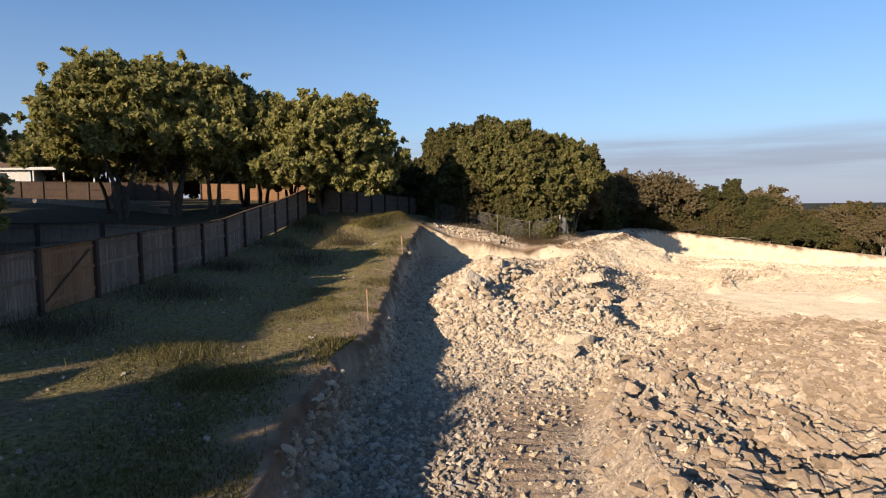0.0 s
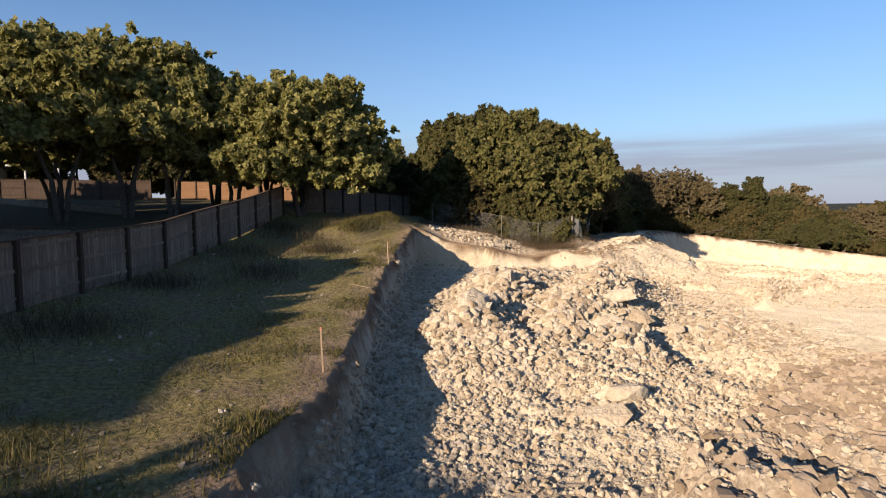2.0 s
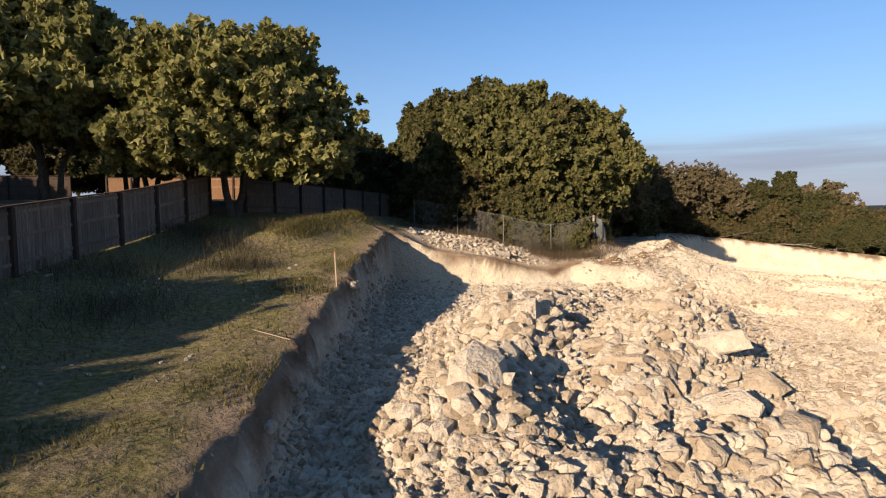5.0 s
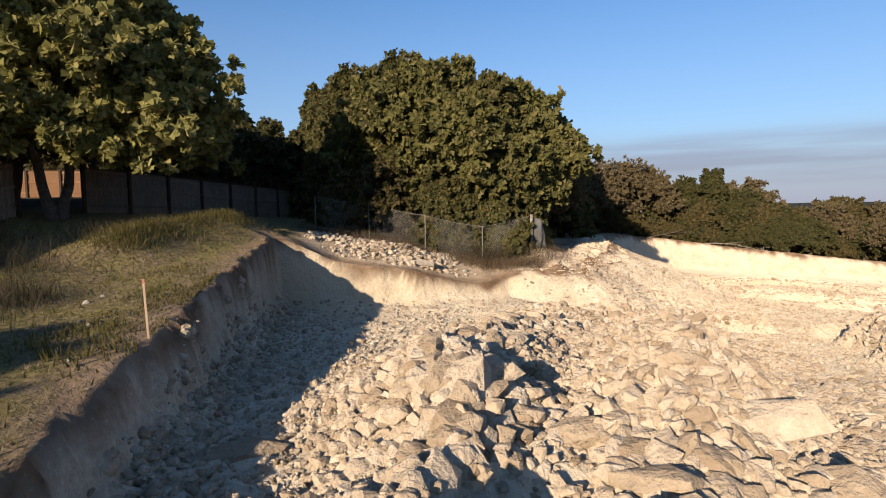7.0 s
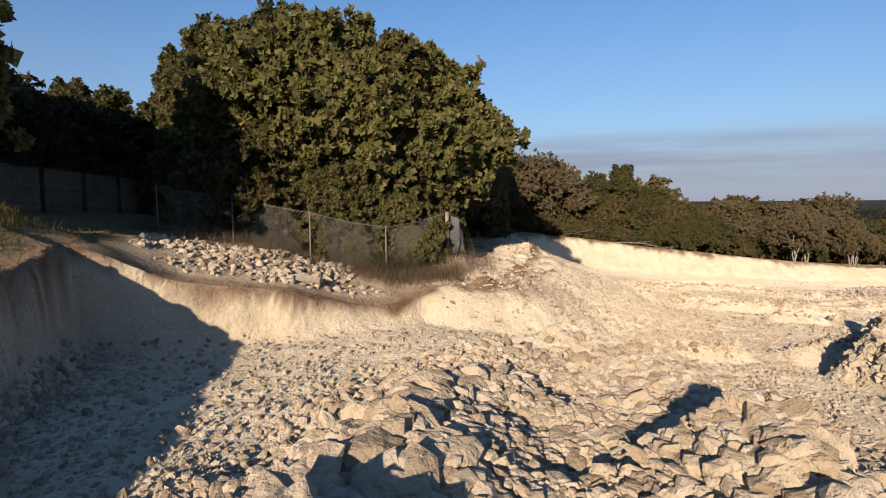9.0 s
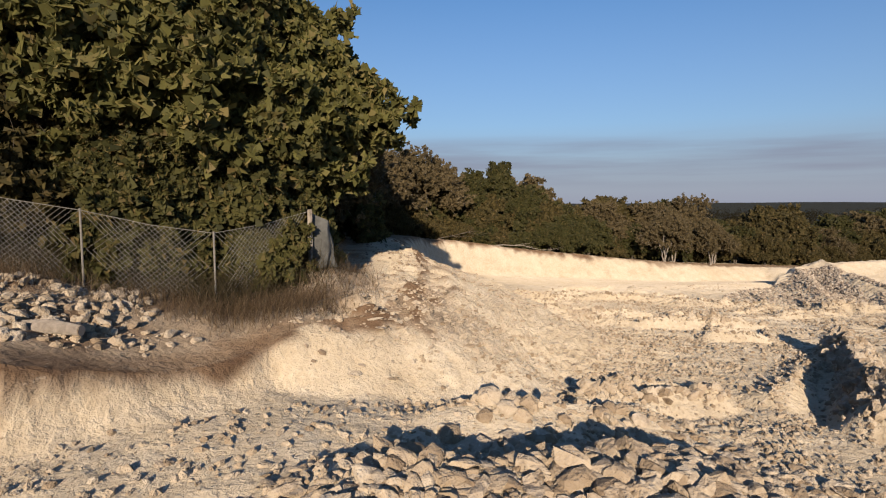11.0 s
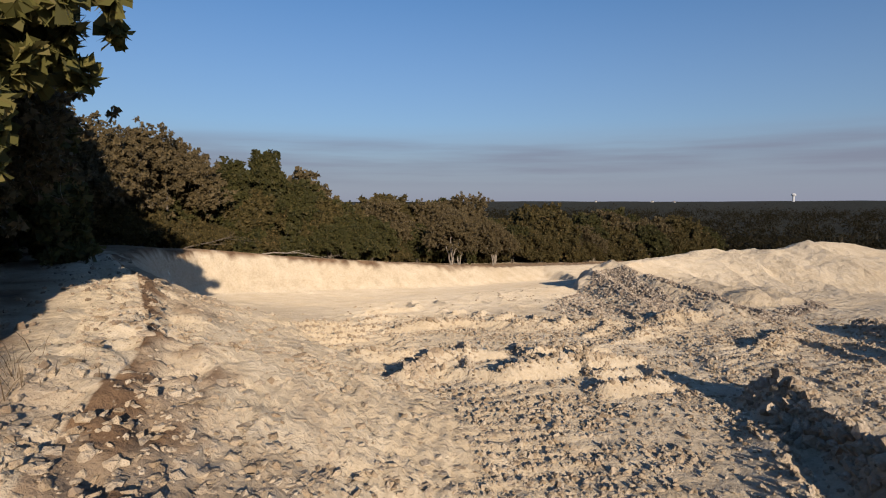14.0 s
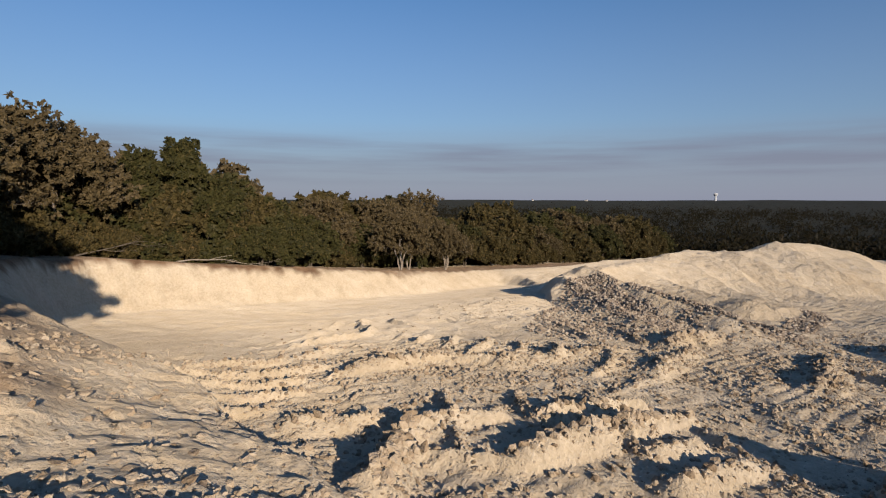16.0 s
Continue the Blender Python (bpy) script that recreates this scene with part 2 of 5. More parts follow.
def build_broken(n, l, bsdf):
    r = n.new("ShaderNodeNewGeometry").outputs["Random Per Island"]
    c = node_ramp(n, l, r, [(0.0, (0.12, 0.085, 0.055)), (0.45, (0.23, 0.168, 0.115)), (1.0, (0.38, 0.30, 0.22))])
    f = node_noise(n, l, 12.0, 4, 0.65, position(n))
    l.new(node_mix(n, l, 0.4, c, node_ramp(n, l, f, [(0.3, (0.14, 0.10, 0.07)), (0.7, (0.40, 0.315, 0.235))])), bsdf.inputs["Base Color"])
    node_bump(n, l, bsdf, f, 0.04)


def build_gravel(n, l, bsdf):
    r = n.new("ShaderNodeNewGeometry").outputs["Random Per Island"]
    c = node_ramp(n, l, r, [(0.0, (0.20, 0.155, 0.12)), (0.5, (0.33, 0.27, 0.21)), (1.0, (0.50, 0.43, 0.345))])
    l.new(c, bsdf.inputs["Base Color"])
    node_bump(n, l, bsdf, node_noise(n, l, 14.0, 4, 0.65, position(n)), 0.03)


BROKEN = material("broken_rock", build_broken)
HEAP_GRAVEL = material("heap_gravel", build_gravel)
CHIPS = material("brown_chips", build_chips)
GROUND = material("ground", build_ground, 0.95)
ROCK = material("limestone", build_rock, 0.92)
OAK_LEAF = material("oak_leaf", build_leaf((0.085, 0.088, 0.030), (0.330, 0.305, 0.100), (0.44, 0.36, 0.16)))
SCRUB_OAK_LEAF = material("scrub_oak_leaf", build_leaf((0.046, 0.050, 0.018), (0.185, 0.172, 0.056), (0.29, 0.225, 0.095)))
CEDAR_LEAF = material("cedar_leaf", build_leaf((0.036, 0.040, 0.016), (0.130, 0.120, 0.042), (0.22, 0.155, 0.065)))
BRUSH_LEAF = material("brush_leaf", build_leaf((0.062, 0.049, 0.026), (0.16, 0.122, 0.062), (0.25, 0.19, 0.105)))
DARK_RIM_LEAF = material("dark_rim_leaf", build_leaf((0.026, 0.029, 0.012), (0.080, 0.076, 0.027), (0.15, 0.12, 0.05)))
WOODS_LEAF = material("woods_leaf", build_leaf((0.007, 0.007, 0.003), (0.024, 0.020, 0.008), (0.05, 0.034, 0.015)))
RIM_LEAF = material("rim_leaf", build_leaf((0.030, 0.027, 0.012), (0.115, 0.092, 0.036), (0.20, 0.14, 0.062)))
BARK = material("bark", build_bark((0.06, 0.048, 0.038), (0.17, 0.14, 0.11)))
PALE_BARK = material("pale_bark", build_bark((0.18, 0.15, 0.12), (0.36, 0.31, 0.26)))
FENCE_WOOD = material("weathered_cedar", build_wood((0.14, 0.105, 0.08), (0.40, 0.31, 0.235)))
POST_WOOD = material("stained_post", build_wood((0.06, 0.04, 0.03), (0.13, 0.085, 0.06)))
NEW_WOOD = material("fresh_cedar", build_wood((0.28, 0.15, 0.075), (0.46, 0.27, 0.15)))
GRASS_BLADE = material("grass_blade", build_leaf((0.055, 0.049, 0.015), (0.155, 0.132, 0.040), (0.28, 0.21, 0.10)))

# ---------------------------------------------------------------- the lie of the land
# The pit's rim: x, y and how far the side runs out below it.
RIM = [(-2.4, -60, 0.8), (-2.5, 4, 0.8), (-2.65, 8, 0.8), (-2.85, 9.4, 0.8), (-2.8, 11.4, 0.9), (-2.6, 14, 0.8), (-2.1, 16, 0.7),
       (-2.15, 22.5, 0.8), (-2.35, 26.6, 0.8), (-2.15, 31, 0.8), (-2.0, 36, 0.7), (-1.57, 42.4, 0.6), (3.4, 42.3, 0.6), (6.9, 43.3, 1.0),
       (10.5, 45.2, 5.0), (13.8, 49.0, 7.0), (17.2, 55.6, 6.0), (21, 65, 3.5), (25, 69.5, 1.5), (29, 71.5, 1.6), (37, 71, 2.2), (46, 68.5, 2.6),
       (58, 65.5, 3.0), (75, 60, 4.0), (100, 50, 5.0), (120, -60, 5.0)]


def rim_distance(x, y):
    """Signed distance from the rim (positive in the pit) and the run of the side there."""
    best, run = np.full(x.shape, 1e9), np.full(x.shape, 1.0)
    inside = np.zeros(x.shape, bool)
    for (ax, ay, ar), (bx, by, br) in zip(RIM, RIM[1:] + RIM[:1]):
        dx, dy = bx - ax, by - ay
        u = np.clip(((x - ax) * dx + (y - ay) * dy) / (dx * dx + dy * dy), 0, 1)
        d = np.hypot(x - ax - u * dx, y - ay - u * dy)
        run = np.where(d < best, ar + (br - ar) * u, run)
        best = np.minimum(best, d)
        if ay != by:
            inside ^= ((ay > y) != (by > y)) & (x < (bx - ax) * (y - ay) / (by - ay) + ax)
    return np.where(inside, best, -best), run


def upper(x, y):
    """The untouched ground."""
    lot = np.interp(y, [-40, 0, 8, 17, 26.5, 31, 36, 42.4, 50, 60, 90, 160], [1.0, 2.3, 2.72, 3.02, 3.32, 3.98, 4.55, 5.22, 5.6, 5.7, 4.8, 2.0])
    lean = np.interp(y, [10, 17, 24, 28, 36, 42, 60, 90], [0.09, 0.095, 0.11, 0.095, 0.085, 0.115, 0.08, 0.02])
    lot = lot + np.clip(-x - 2, 0, 9) * lean
    yard = np.interp(y, [0, 10, 20, 30, 38, 50, 70, 120], [2.9, 3.4, 4.0, 4.9, 6.0, 6.9, 7.6, 6.0]) + 0.02 * np.clip(-x - 20, 0, 40)
    lot = lot + (yard - lot) * smooth(11.4, 14.5, -x)
    side = np.interp(x, [-1.6, 3.4, 5, 7, 9, 13, 25, 27, 30, 37, 46, 50, 58, 80, 140], [5.25, 4.5, 4.0, 3.62, 3.55, 3.62, 3.45, 3.1, 2.85, 1.85, 0.75, 0.3, -0.5, -1.8, -5.0])
    side = side + np.interp(y, [30, 42, 60, 80, 160], [0, 0.0, 0.35, 0.1, -3.0])
    z = np.where(x < -1.6, lot, np.minimum(lot, side + 0 * y))
    z = z - 0.62 * smooth(46.8, 42.8, y) * smooth(-1.5, 0.8, x) * smooth(8.5, 5.5, x) * (y > 40)
    z = z + 0.6 * np.exp(-((x - 10.0) / 1.1) ** 2 - ((y - 48.4) / 1.5) ** 2)
    away = np.hypot(x - 10, y - 30)
    z = z * (1 - smooth(90, 220, away)) + smooth(90, 220, away) * (-8 + 4 * fbm(x, y, 400, 3, 2))
    far = smooth(500, 2600, away)
    return z + far * (9 + 9 * fbm(x, y, 1500, 3, 1))


def ridge(x, y, a, b, height, width, height_b=None):
    """A bank with straight flanks along the line from a to b."""
    dx, dy = b[0] - a[0], b[1] - a[1]
    u = np.clip(((x - a[0]) * dx + (y - a[1]) * dy) / (dx * dx + dy * dy), 0, 1)
    d = np.hypot(x - a[0] - u * dx, y - a[1] - u * dy)
    top = height if height_b is None else height + (height_b - height) * u
    return top * np.clip(1 - d / (width * top / height), 0, 1)


def plates(x, y, size, seed):
    """Cracked plates: a random level for each, and a notch along their edges."""
    cx, cy = np.floor(x / size).astype(int), np.floor(y / size).astype(int)
    near, second, level = np.full(x.shape, 9.0), np.full(x.shape, 9.0), np.zeros(x.shape)
    ta, tb, tc = LATTICES[seed % 6], LATTICES[(seed + 1) % 6], LATTICES[(seed + 2) % 6]
    for i in (-1, 0, 1):
        for j in (-1, 0, 1):
            a, b = (cx + i) % 256, (cy + j) % 256
            d = np.hypot((cx + i + ta[a, b]) - x / size, (cy + j + tb[a, b]) - y / size)
            closer = d < near
            second = np.where(closer, near, np.minimum(second, d))
            level = np.where(closer, tc[a, b], level)
            near = np.where(closer, d, near)
    return (level - 0.5), smooth(0.0, 0.22, second - near)


def terrace(z, step, sharp=0.75):
    """Steps of broken beds: flat treads with short risers."""
    k = np.floor(z / step)
    f = z / step - k
    return (k + smooth(sharp, 1.0, f)) * step


def windrow(x, y):
    """Crumbly crests pushed aside by the dozer's blade, in broken bows."""
    ring = np.hypot(x - 29, y - 64) + 1.3 * fbm(x, y, 6, 3, 0)
    f = ring / 1.35 + 0.45 * fbm(x, y, 4, 3, 2)
    f = f - np.floor(f)
    crest = np.clip(1 - np.abs(f - 0.5) / 0.15, 0, 1) * smooth(-0.1, 0.3, fbm(x, y, 3.0, 3, 3)) * smooth(4.5, 7, ring) * smooth(21, 15, ring) * smooth(12, 15, x) * smooth(38, 33, x)
    g = (0.66 * x - 0.75 * y + 1.1 * fbm(x, y, 7, 3, 1)) / 1.7
    g = g - np.floor(g)
    other = np.clip(1 - np.abs(g - 0.5) / 0.12, 0, 1) * smooth(0.0, 0.35, fbm(x, y, 4.0, 3, 5)) * smooth(19, 24, x) * smooth(36, 39, y) * smooth(54, 49, y) * smooth(46, 38, x)
    return np.maximum(crest, other)


# tipped windrows on the heap: line, bend, height, start and end along the back
WINDROWS = ((-10.6, 0.15, 0.85, 55, 71), (-7.6, -0.06, 0.9, 55, 72), (-3.6, 0.02, 0.65, 57, 71), (-0.6, 0.12, 0.45, 60, 73), (1.9, 0.1, 0.5, 63, 76), (5.2, 0.1, 0.55, 62, 78), (10.5, 0.1, 0.45, 66, 80))


def flank_gravel_shade(x, y):
    """Dark stripe down each windrow's steep side: rolled gravel plus shade put into colour."""
    w = 0.5 * fbm(x, y, 5, 3, 2) + 0.15 * fbm(x, y, 1.2, 2, 3)
    s, t = 0.66 * x - 0.75 * y + w, 0.75 * x + 0.66 * y
    out = 0
    for line, bend, tall, lo, hi in WINDROWS:
        edge = line + bend * (t - 63) + 0.3 * w
        out = np.maximum(out, smooth(0.75, 0.35, np.abs(s - edge - 0.45)) * smooth(lo + 1, lo + 4, t) * smooth(hi - 1, hi - 4, t) * min(1.0, tall * 1.2))
    return out * smooth(-0.35, 0.1, fbm(x, y, 4, 3, 6))


def heap_bands(x, y):
    """Where coarse gravel has run out down the flanks of the spoil heap."""
    return np.maximum.reduce([smooth(0.0, 0.35, ridge(x, y, (44.2, 51.2), (37.6, 46.9), 1, 1.35)), 0.15 * smooth(0, 0.3, ridge(x, y, (41.5, 50.4), (34.5, 49.4), 1, 1.9)), smooth(0.0, 0.4, ridge(x, y, (43.6, 48.1), (37.9, 42.2), 1, 0.95)),
                              0.2 * smooth(0, 0.3, ridge(x, y, (34.5, 47.5), (40.5, 44.6), 1, 1.0)), 0.6 * smooth(0, 0.3, ridge(x, y, (40, 41.4), (46, 40.4), 1, 0.7))])


def spoil_heap(x, y):
    """The spoil heap: a long back climbing away from its foot, furrowed by tipped windrows."""
    w = 0.5 * fbm(x, y, 5, 3, 2) + 0.15 * fbm(x, y, 1.2, 2, 3)
    s, t = 0.66 * x - 0.75 * y + w, 0.75 * x + 0.66 * y
    foot = np.interp(s, [-18, -13, -7, 0, 6, 14], [56.5, 55.0, 56.0, 58.5, 62, 66]) + w
    crest = np.interp(s, [-14, -9, 1.3, 14, 24], [65, 68.7, 74.2, 76.9, 78])
    u = (t - foot) / (crest - foot)
    z = 0.82 + np.interp(s, [-14, -10.5, -8, -3, 1, 6, 14, 20], [0.6, 1.2, 1.75, 1.6, 1.6, 1.4, 1.6, 1.0]) * np.interp(u, [-0.2, 0, 0.12, 0.35, 0.8, 1.0, 1.1, 1.6], [-0.5, 0, 0.16, 0.34, 0.82, 1.0, 0.88, -0.8])
    for line, bend, tall, lo, hi in WINDROWS:
        edge = line + bend * (t - 63) + 0.3 * w
        z = z + tall * (np.clip(np.minimum((s - edge + 2.4) / 2.4, (edge + 0.8 - s) / 0.8), 0, 1) - 0.35) * smooth(lo, lo + 4, t) * smooth(hi, hi - 5, t)
    z = z + ridge(x, y, (43.0, 43.4), (45.6, 41.6), 0.3, 1.5) + ridge(x, y, (56.0, 48.4), (57.4, 47.4), 0.25, 1.2) + ridge(x, y, (66, 41.0), (69, 38.6), 0.35, 2.5)
    left = np.interp(t, [54, 57, 68.7, 80], [-18.5, -17.6, -10.0, -6.5])
    z = z - np.maximum(0, left - s) / 1.3
    return z - 0.5 * np.maximum(0, s - np.interp(t, [60, 66, 80], [3, 12, 22])) / 1.5


LIPS = (((23.4, 40.7), (20.2, 39.0), 0.80, 0.85, 0.75), ((20.2, 39.0), (18.0, 37.4), 0.75, 0.9, 1.0), ((18.0, 37.4), (17.0, 35.2), 1.0, 1.0, 0.8), ((17.0, 35.2), (15.9, 33.6), 0.8, 1.1, 0.4),
        ((21.6, 40.5), (17.6, 39.8), 0.25, 0.85, 0.2), ((22.0, 46.7), (23.4, 45.9), 0.35, 0.5, 0.42), ((23.4, 45.9), (25.6, 44.3), 0.42, 0.55, 0.25),
        ((24.2, 46.9), (26.0, 45.4), 0.36, 0.45, 0.25), ((19.6, 48.2), (22.4, 49.2), 0.45, 0.6, 0.32), ((22.4, 49.2), (23.8, 47.9), 0.3, 0.45, 0.2), ((25.2, 52.6), (27.2, 51.2), 0.34, 0.5, 0.3),
        ((27.2, 51.2), (28.6, 49.2), 0.26, 0.5, 0.2), ((21.2, 51.2), (22.6, 49.6), 0.26, 0.45, 0.2), ((21.3, 48.5), (21.7, 46.9), 0.24, 0.4, 0.2), ((22.2, 44.2), (23.6, 43.3), 0.3, 0.5, 0.25),
        ((23.4, 44.7), (24.2, 44.1), 0.22, 0.35, 0.18), ((33.2, 45.6), (36.0, 44.4), 0.4, 0.7, 0.3), ((31.0, 37.5), (28.0, 34.5), 0.55, 1.2, 0.5), ((26.3, 35.5), (22.5, 31.5), 0.5, 1.4, 0.5),
        ((13.2, 41.2), (16.2, 40.3), 0.42, 0.7, 0.4), ((15.4, 42.2), (16.8, 40.6), 0.32, 0.5, 0.25), ((36.5, 38.6), (33.0, 36.6), 0.55, 1.2, 0.5), ((29.5, 45.6), (33.0, 44.9), 0.25, 0.6, 0.2),
        ((28.0, 49.5), (31.5, 47.0), 0.26, 0.6, 0.2), ((30.0, 41.5), (34.5, 41.0), 0.3, 0.7, 0.25), ((19.8, 49.8), (17.6, 47.6), 0.2, 0.45, 0.15))


def lips_of(x, y):
    """Lips of earth thrown up by the digger."""
    out = np.zeros(x.shape)
    for a, b, top, wide, end in LIPS:
        out = np.maximum(out, ridge(x, y, a, b, top, wide, end))
    return out


def bed_mask(x, y):
    """The raised shelf of broken beds on the near side of the pit."""
    w = 0.9 * fbm(x, y, 3.0, 4, 2)
    back = np.interp(x, [3, 4.3, 6.4, 8.9, 11.7, 14.9, 20, 30], [13, 15, 17.6, 19.9, 21.3, 22.4, 23.5, 25]) - y + w
    left = x - np.interp(y, [0, 8, 12, 17], [2.3, 2.6, 3.3, 4.6]) + 0.5 * w
    return smooth(-0.35, 0.2, back) * smooth(-0.5, 0.5, left)


def pit_base(x, y):
    """The worked floor: a high western part along the bank, and the lower basin to the east."""
    west = np.interp(y, [0, 16, 19, 24, 30, 41], [1.6, 1.74, 1.95, 2.3, 2.6, 2.72])
    east = np.interp(x, [14, 17, 22, 30, 38, 46, 60, 80], [1.5, 1.42, 1.38, 1.1, 0.80, 0.45, -0.4, -1.2])
    east = east - smooth(51, 66, y) * np.interp(x, [20, 27, 36, 45, 60], [0.05, 0.4, 0.95, 1.25, 1.3])
    return west + (east - west) * smooth(np.interp(y, [20, 25, 32, 40], [4, 4, 6, 6]), np.interp(y, [20, 25, 32, 40], [9, 9, 13, 15]), x)


PILES = (((0.8, 21.2), (6.2, 24.0), 0.62, 1.9), ((1.0, 24.8), (2.8, 30.0), 0.62, 1.9), ((2.4, 31.0), (5.4, 36.0), 0.45, 2.2), ((4.2, 26.5), (7.4, 31.5), 0.5, 1.8),
         ((6.5, 29.0), (10.2, 36.0), 0.55, 2.2), ((7.5, 38.2), (11.5, 37.2), 0.45, 1.8), ((10.2, 40.4), (13.0, 39.9), 0.5, 1.5), ((8.4, 26.0), (12.5, 28.5), 0.3, 1.5))


def floor_of_pit(x, y):
    z = pit_base(x, y)
    near = np.exp(-((x - 5.5) / 6.5) ** 4 - ((y - 28) / 11.0) ** 4)
    near = near * smooth(-0.6, 1.2, x - np.interp(y, [14, 20, 26, 31, 33, 36, 38.8, 41], [-1.5, -1.0, -0.7, -0.3, 0.4, 1.5, 5.2, 11]))
    z = z + near * (0.1 + 0.36 * fbm(x, y, 4, 3, 1) + 0.26 * fbm(x, y, 1.5, 3, 4))
    for a, b, top, wide in PILES:
        z = z + ridge(x, y, a, b, top, wide)
    # broken beds on the near right
    beds = bed_mask(x, y)
    z = z + beds * np.maximum(0, 2.58 - 0.075 * (x - 5) - z)
    z = z + beds * (terrace(0.55 * fbm(x, y, 6, 4, 2) + 0.02 * x, 0.15) - 0.05)
    wx, wy = x + 0.5 * fbm(x, y, 2.5, 3, 0), y + 0.5 * fbm(x, y, 2.5, 3, 5)
    for size, amp in ((1.5, 0.11), (0.62, 0.17)):
        level, edge = plates(wx, wy * 1.5, size, 1 if size > 1 else 3)
        broken = np.maximum(beds, smooth(6, 9, y) * smooth(14, 10, x) * smooth(36, 30, y) * 0.6 * smooth(14, 18, y)) * smooth(-0.45, 0.1, fbm(x, y, 7, 2, 1))
        z = z + (broken + 0.5 * beds) * amp * (level + 0.8 * (edge - 1))
    # the graded strip in front of the rubble, ribbed by the dozer's tracks
    strip = smooth(-1.6, -0.8, x) * smooth(4.0, 3.0, x) * smooth(17.5, 15.0, y)
    z = z + strip * (0.06 * fbm(x, y, 1.2, 3, 3) + smooth(0.6, 1.2, x) * smooth(3.2, 2.4, x) * 0.05 * np.abs(np.sin(9 * y + 2 * fbm(x, y, 2, 2, 1))))
    # ground churned by tracked machines
    churn = smooth(11, 15, x) * smooth(36, 39, y) * smooth(60, 54, y - 0.1 * (x - 20))
    u = 0.83 * x + 0.56 * y + 1.4 * fbm(x, y, 9, 3, 0)
    v = -0.56 * x + 0.83 * y + 1.8 * fbm(x, y, 11, 3, 3)
    rut = np.abs(fbm(u * 0.35, v, 2.6, 3, 2))
    cleat = smooth(0.0, 0.3, fbm(x, y, 4.5, 2, 0)) * 0.045 * np.abs(np.sin(7 * (0.5 * x + 0.87 * y + 0.6 * fbm(x, y, 5, 2, 4))))
    z = z + churn * (0.20 * (0.22 - rut) + 0.10 * (0.24 - np.abs(fbm(u, v * 0.3, 5.0, 3, 1))) + 0.05 * (0.3 - np.abs(fbm(x, y, 0.8, 3, 5))) + 0.025 * fbm(x, y, 0.35, 2, 1) + cleat)
    z = z + 0.20 * windrow(x, y)
    # thrown-up lips and small mounds left by the digger
    e = 0.2 * fbm(x, y, 2.5, 2, 4) + 0.05 * fbm(x, y, 0.4, 2, 2)
    lips = lips_of(x + e, y + e)
    z = z + lips - 0.25 * ridge(x, y, (22.0, 40.2), (17.6, 38.6), 1.0, 0.8)
    heap = spoil_heap(x, y)
    rough = 0.07 * fbm(x, y, 0.9, 3, 4) + 0.05 * fbm(x, y, 0.4, 2, 1)
    return np.maximum(z, heap + rough)


def height(x, y):
    d, run = rim_distance(x + 0.22 * fbm(x, y, 1.3, 3, 4) + 0.16 * smooth(0, -1.2, x) * fbm(x, y, 0.45, 2, 1), y + 0.22 * fbm(x, y, 1.3, 3, 5))
    up, low = upper(x, y), floor_of_pit(x, y)
    fall = smooth(0, 1, d / run)
    fall = fall + smooth(1.6, 1.1, run) * (np.interp(d / run + 0.1 * fbm(x, y, 1.6, 3, 2), [0, 0.1, 0.34, 0.8, 1.0], [0, 0.05, 0.72, 0.95, 1.0]) - fall)
    scarp = smooth(47.5, 50.5, y) * smooth(2.5, 4.5, run) * smooth(24, 20, x)
    q = d / run + 0.06 * fbm(x, y, 2.2, 3, 1)
    fall = fall + scarp * (np.interp(q, [0, 0.08, 0.66, 0.74, 1.0], [0, 0.18, 0.62, 0.95, 1.0]) - fall)
    z = up + (np.minimum(low, up + 4) - up) * fall
    # the long spur breaks down in thin beds
    spur = smooth(2.0, 4.0, run) * smooth(-1.8, -0.6, d) * smooth(run, run * 0.7, d) * smooth(30, 26, x)
    step = 0.115
    ledge = terrace(z + 0.22 * fbm(x, y, 3, 4, 3) + 0.05 * fbm(x, y, 0.6, 2, 1), step, 0.5) - z - 0.05
    z = z + spur * smooth(55, 51, y) * smooth(-0.45, -0.05, fbm(x, y, 3.5, 3, 5)) * ledge
    along, across = 0.45 * x + 0.89 * y + 0.5 * fbm(x, y, 3, 3, 0), 0.89 * x - 0.45 * y + 0.7 * fbm(x, y, 2.5, 3, 5)
    crack = smooth(0.05, 0.0, np.abs(fbm(along * 0.18, across, 0.9, 3, 4))) * smooth(-0.1, 0.3, fbm(x, y, 2.5, 2, 1))
    z = z - spur * 0.1 * crack + spur * (0.10 * fbm(x, y, 1.7, 4, 1) + 0.05 * np.abs(fbm(0.8 * x + 0.6 * y, 0.8 * y - 0.6 * x, 0.55, 3, 3)))
    brow = smooth(2.0, 4.0, run) * smooth(2.0, 0.8, np.abs(d)) * smooth(30, 26, x)
    z = z + brow * (0.16 * fbm(x, y, 1.1, 3, 1) + 0.12 * fbm(x, y, 0.4, 2, 3))
    near = 1 - smooth(60, 120, np.hypot(x - 10, y - 30))
    z = z + near * (0.05 * fbm(x, y, 2.5, 4, 0) + np.where(d > 0, np.where(run > 2.5, 0.03, 0.07), 0.025) * fbm(x, y, 0.8, 3, 2))
    z = z + np.where((d < 0) & (d > -2.6) & (y < 42), 0.14 * smooth(-2.6, -0.9, d), 0)
    z = z + np.where(d < 0, ridge(x, y, (-5.2, 38), (-3.2, 43.5), 0.7, 1.8), 0)
    return z


def height_at(x, y):
    return float(height(np.array([float(x)]), np.array([float(y)]))[0])


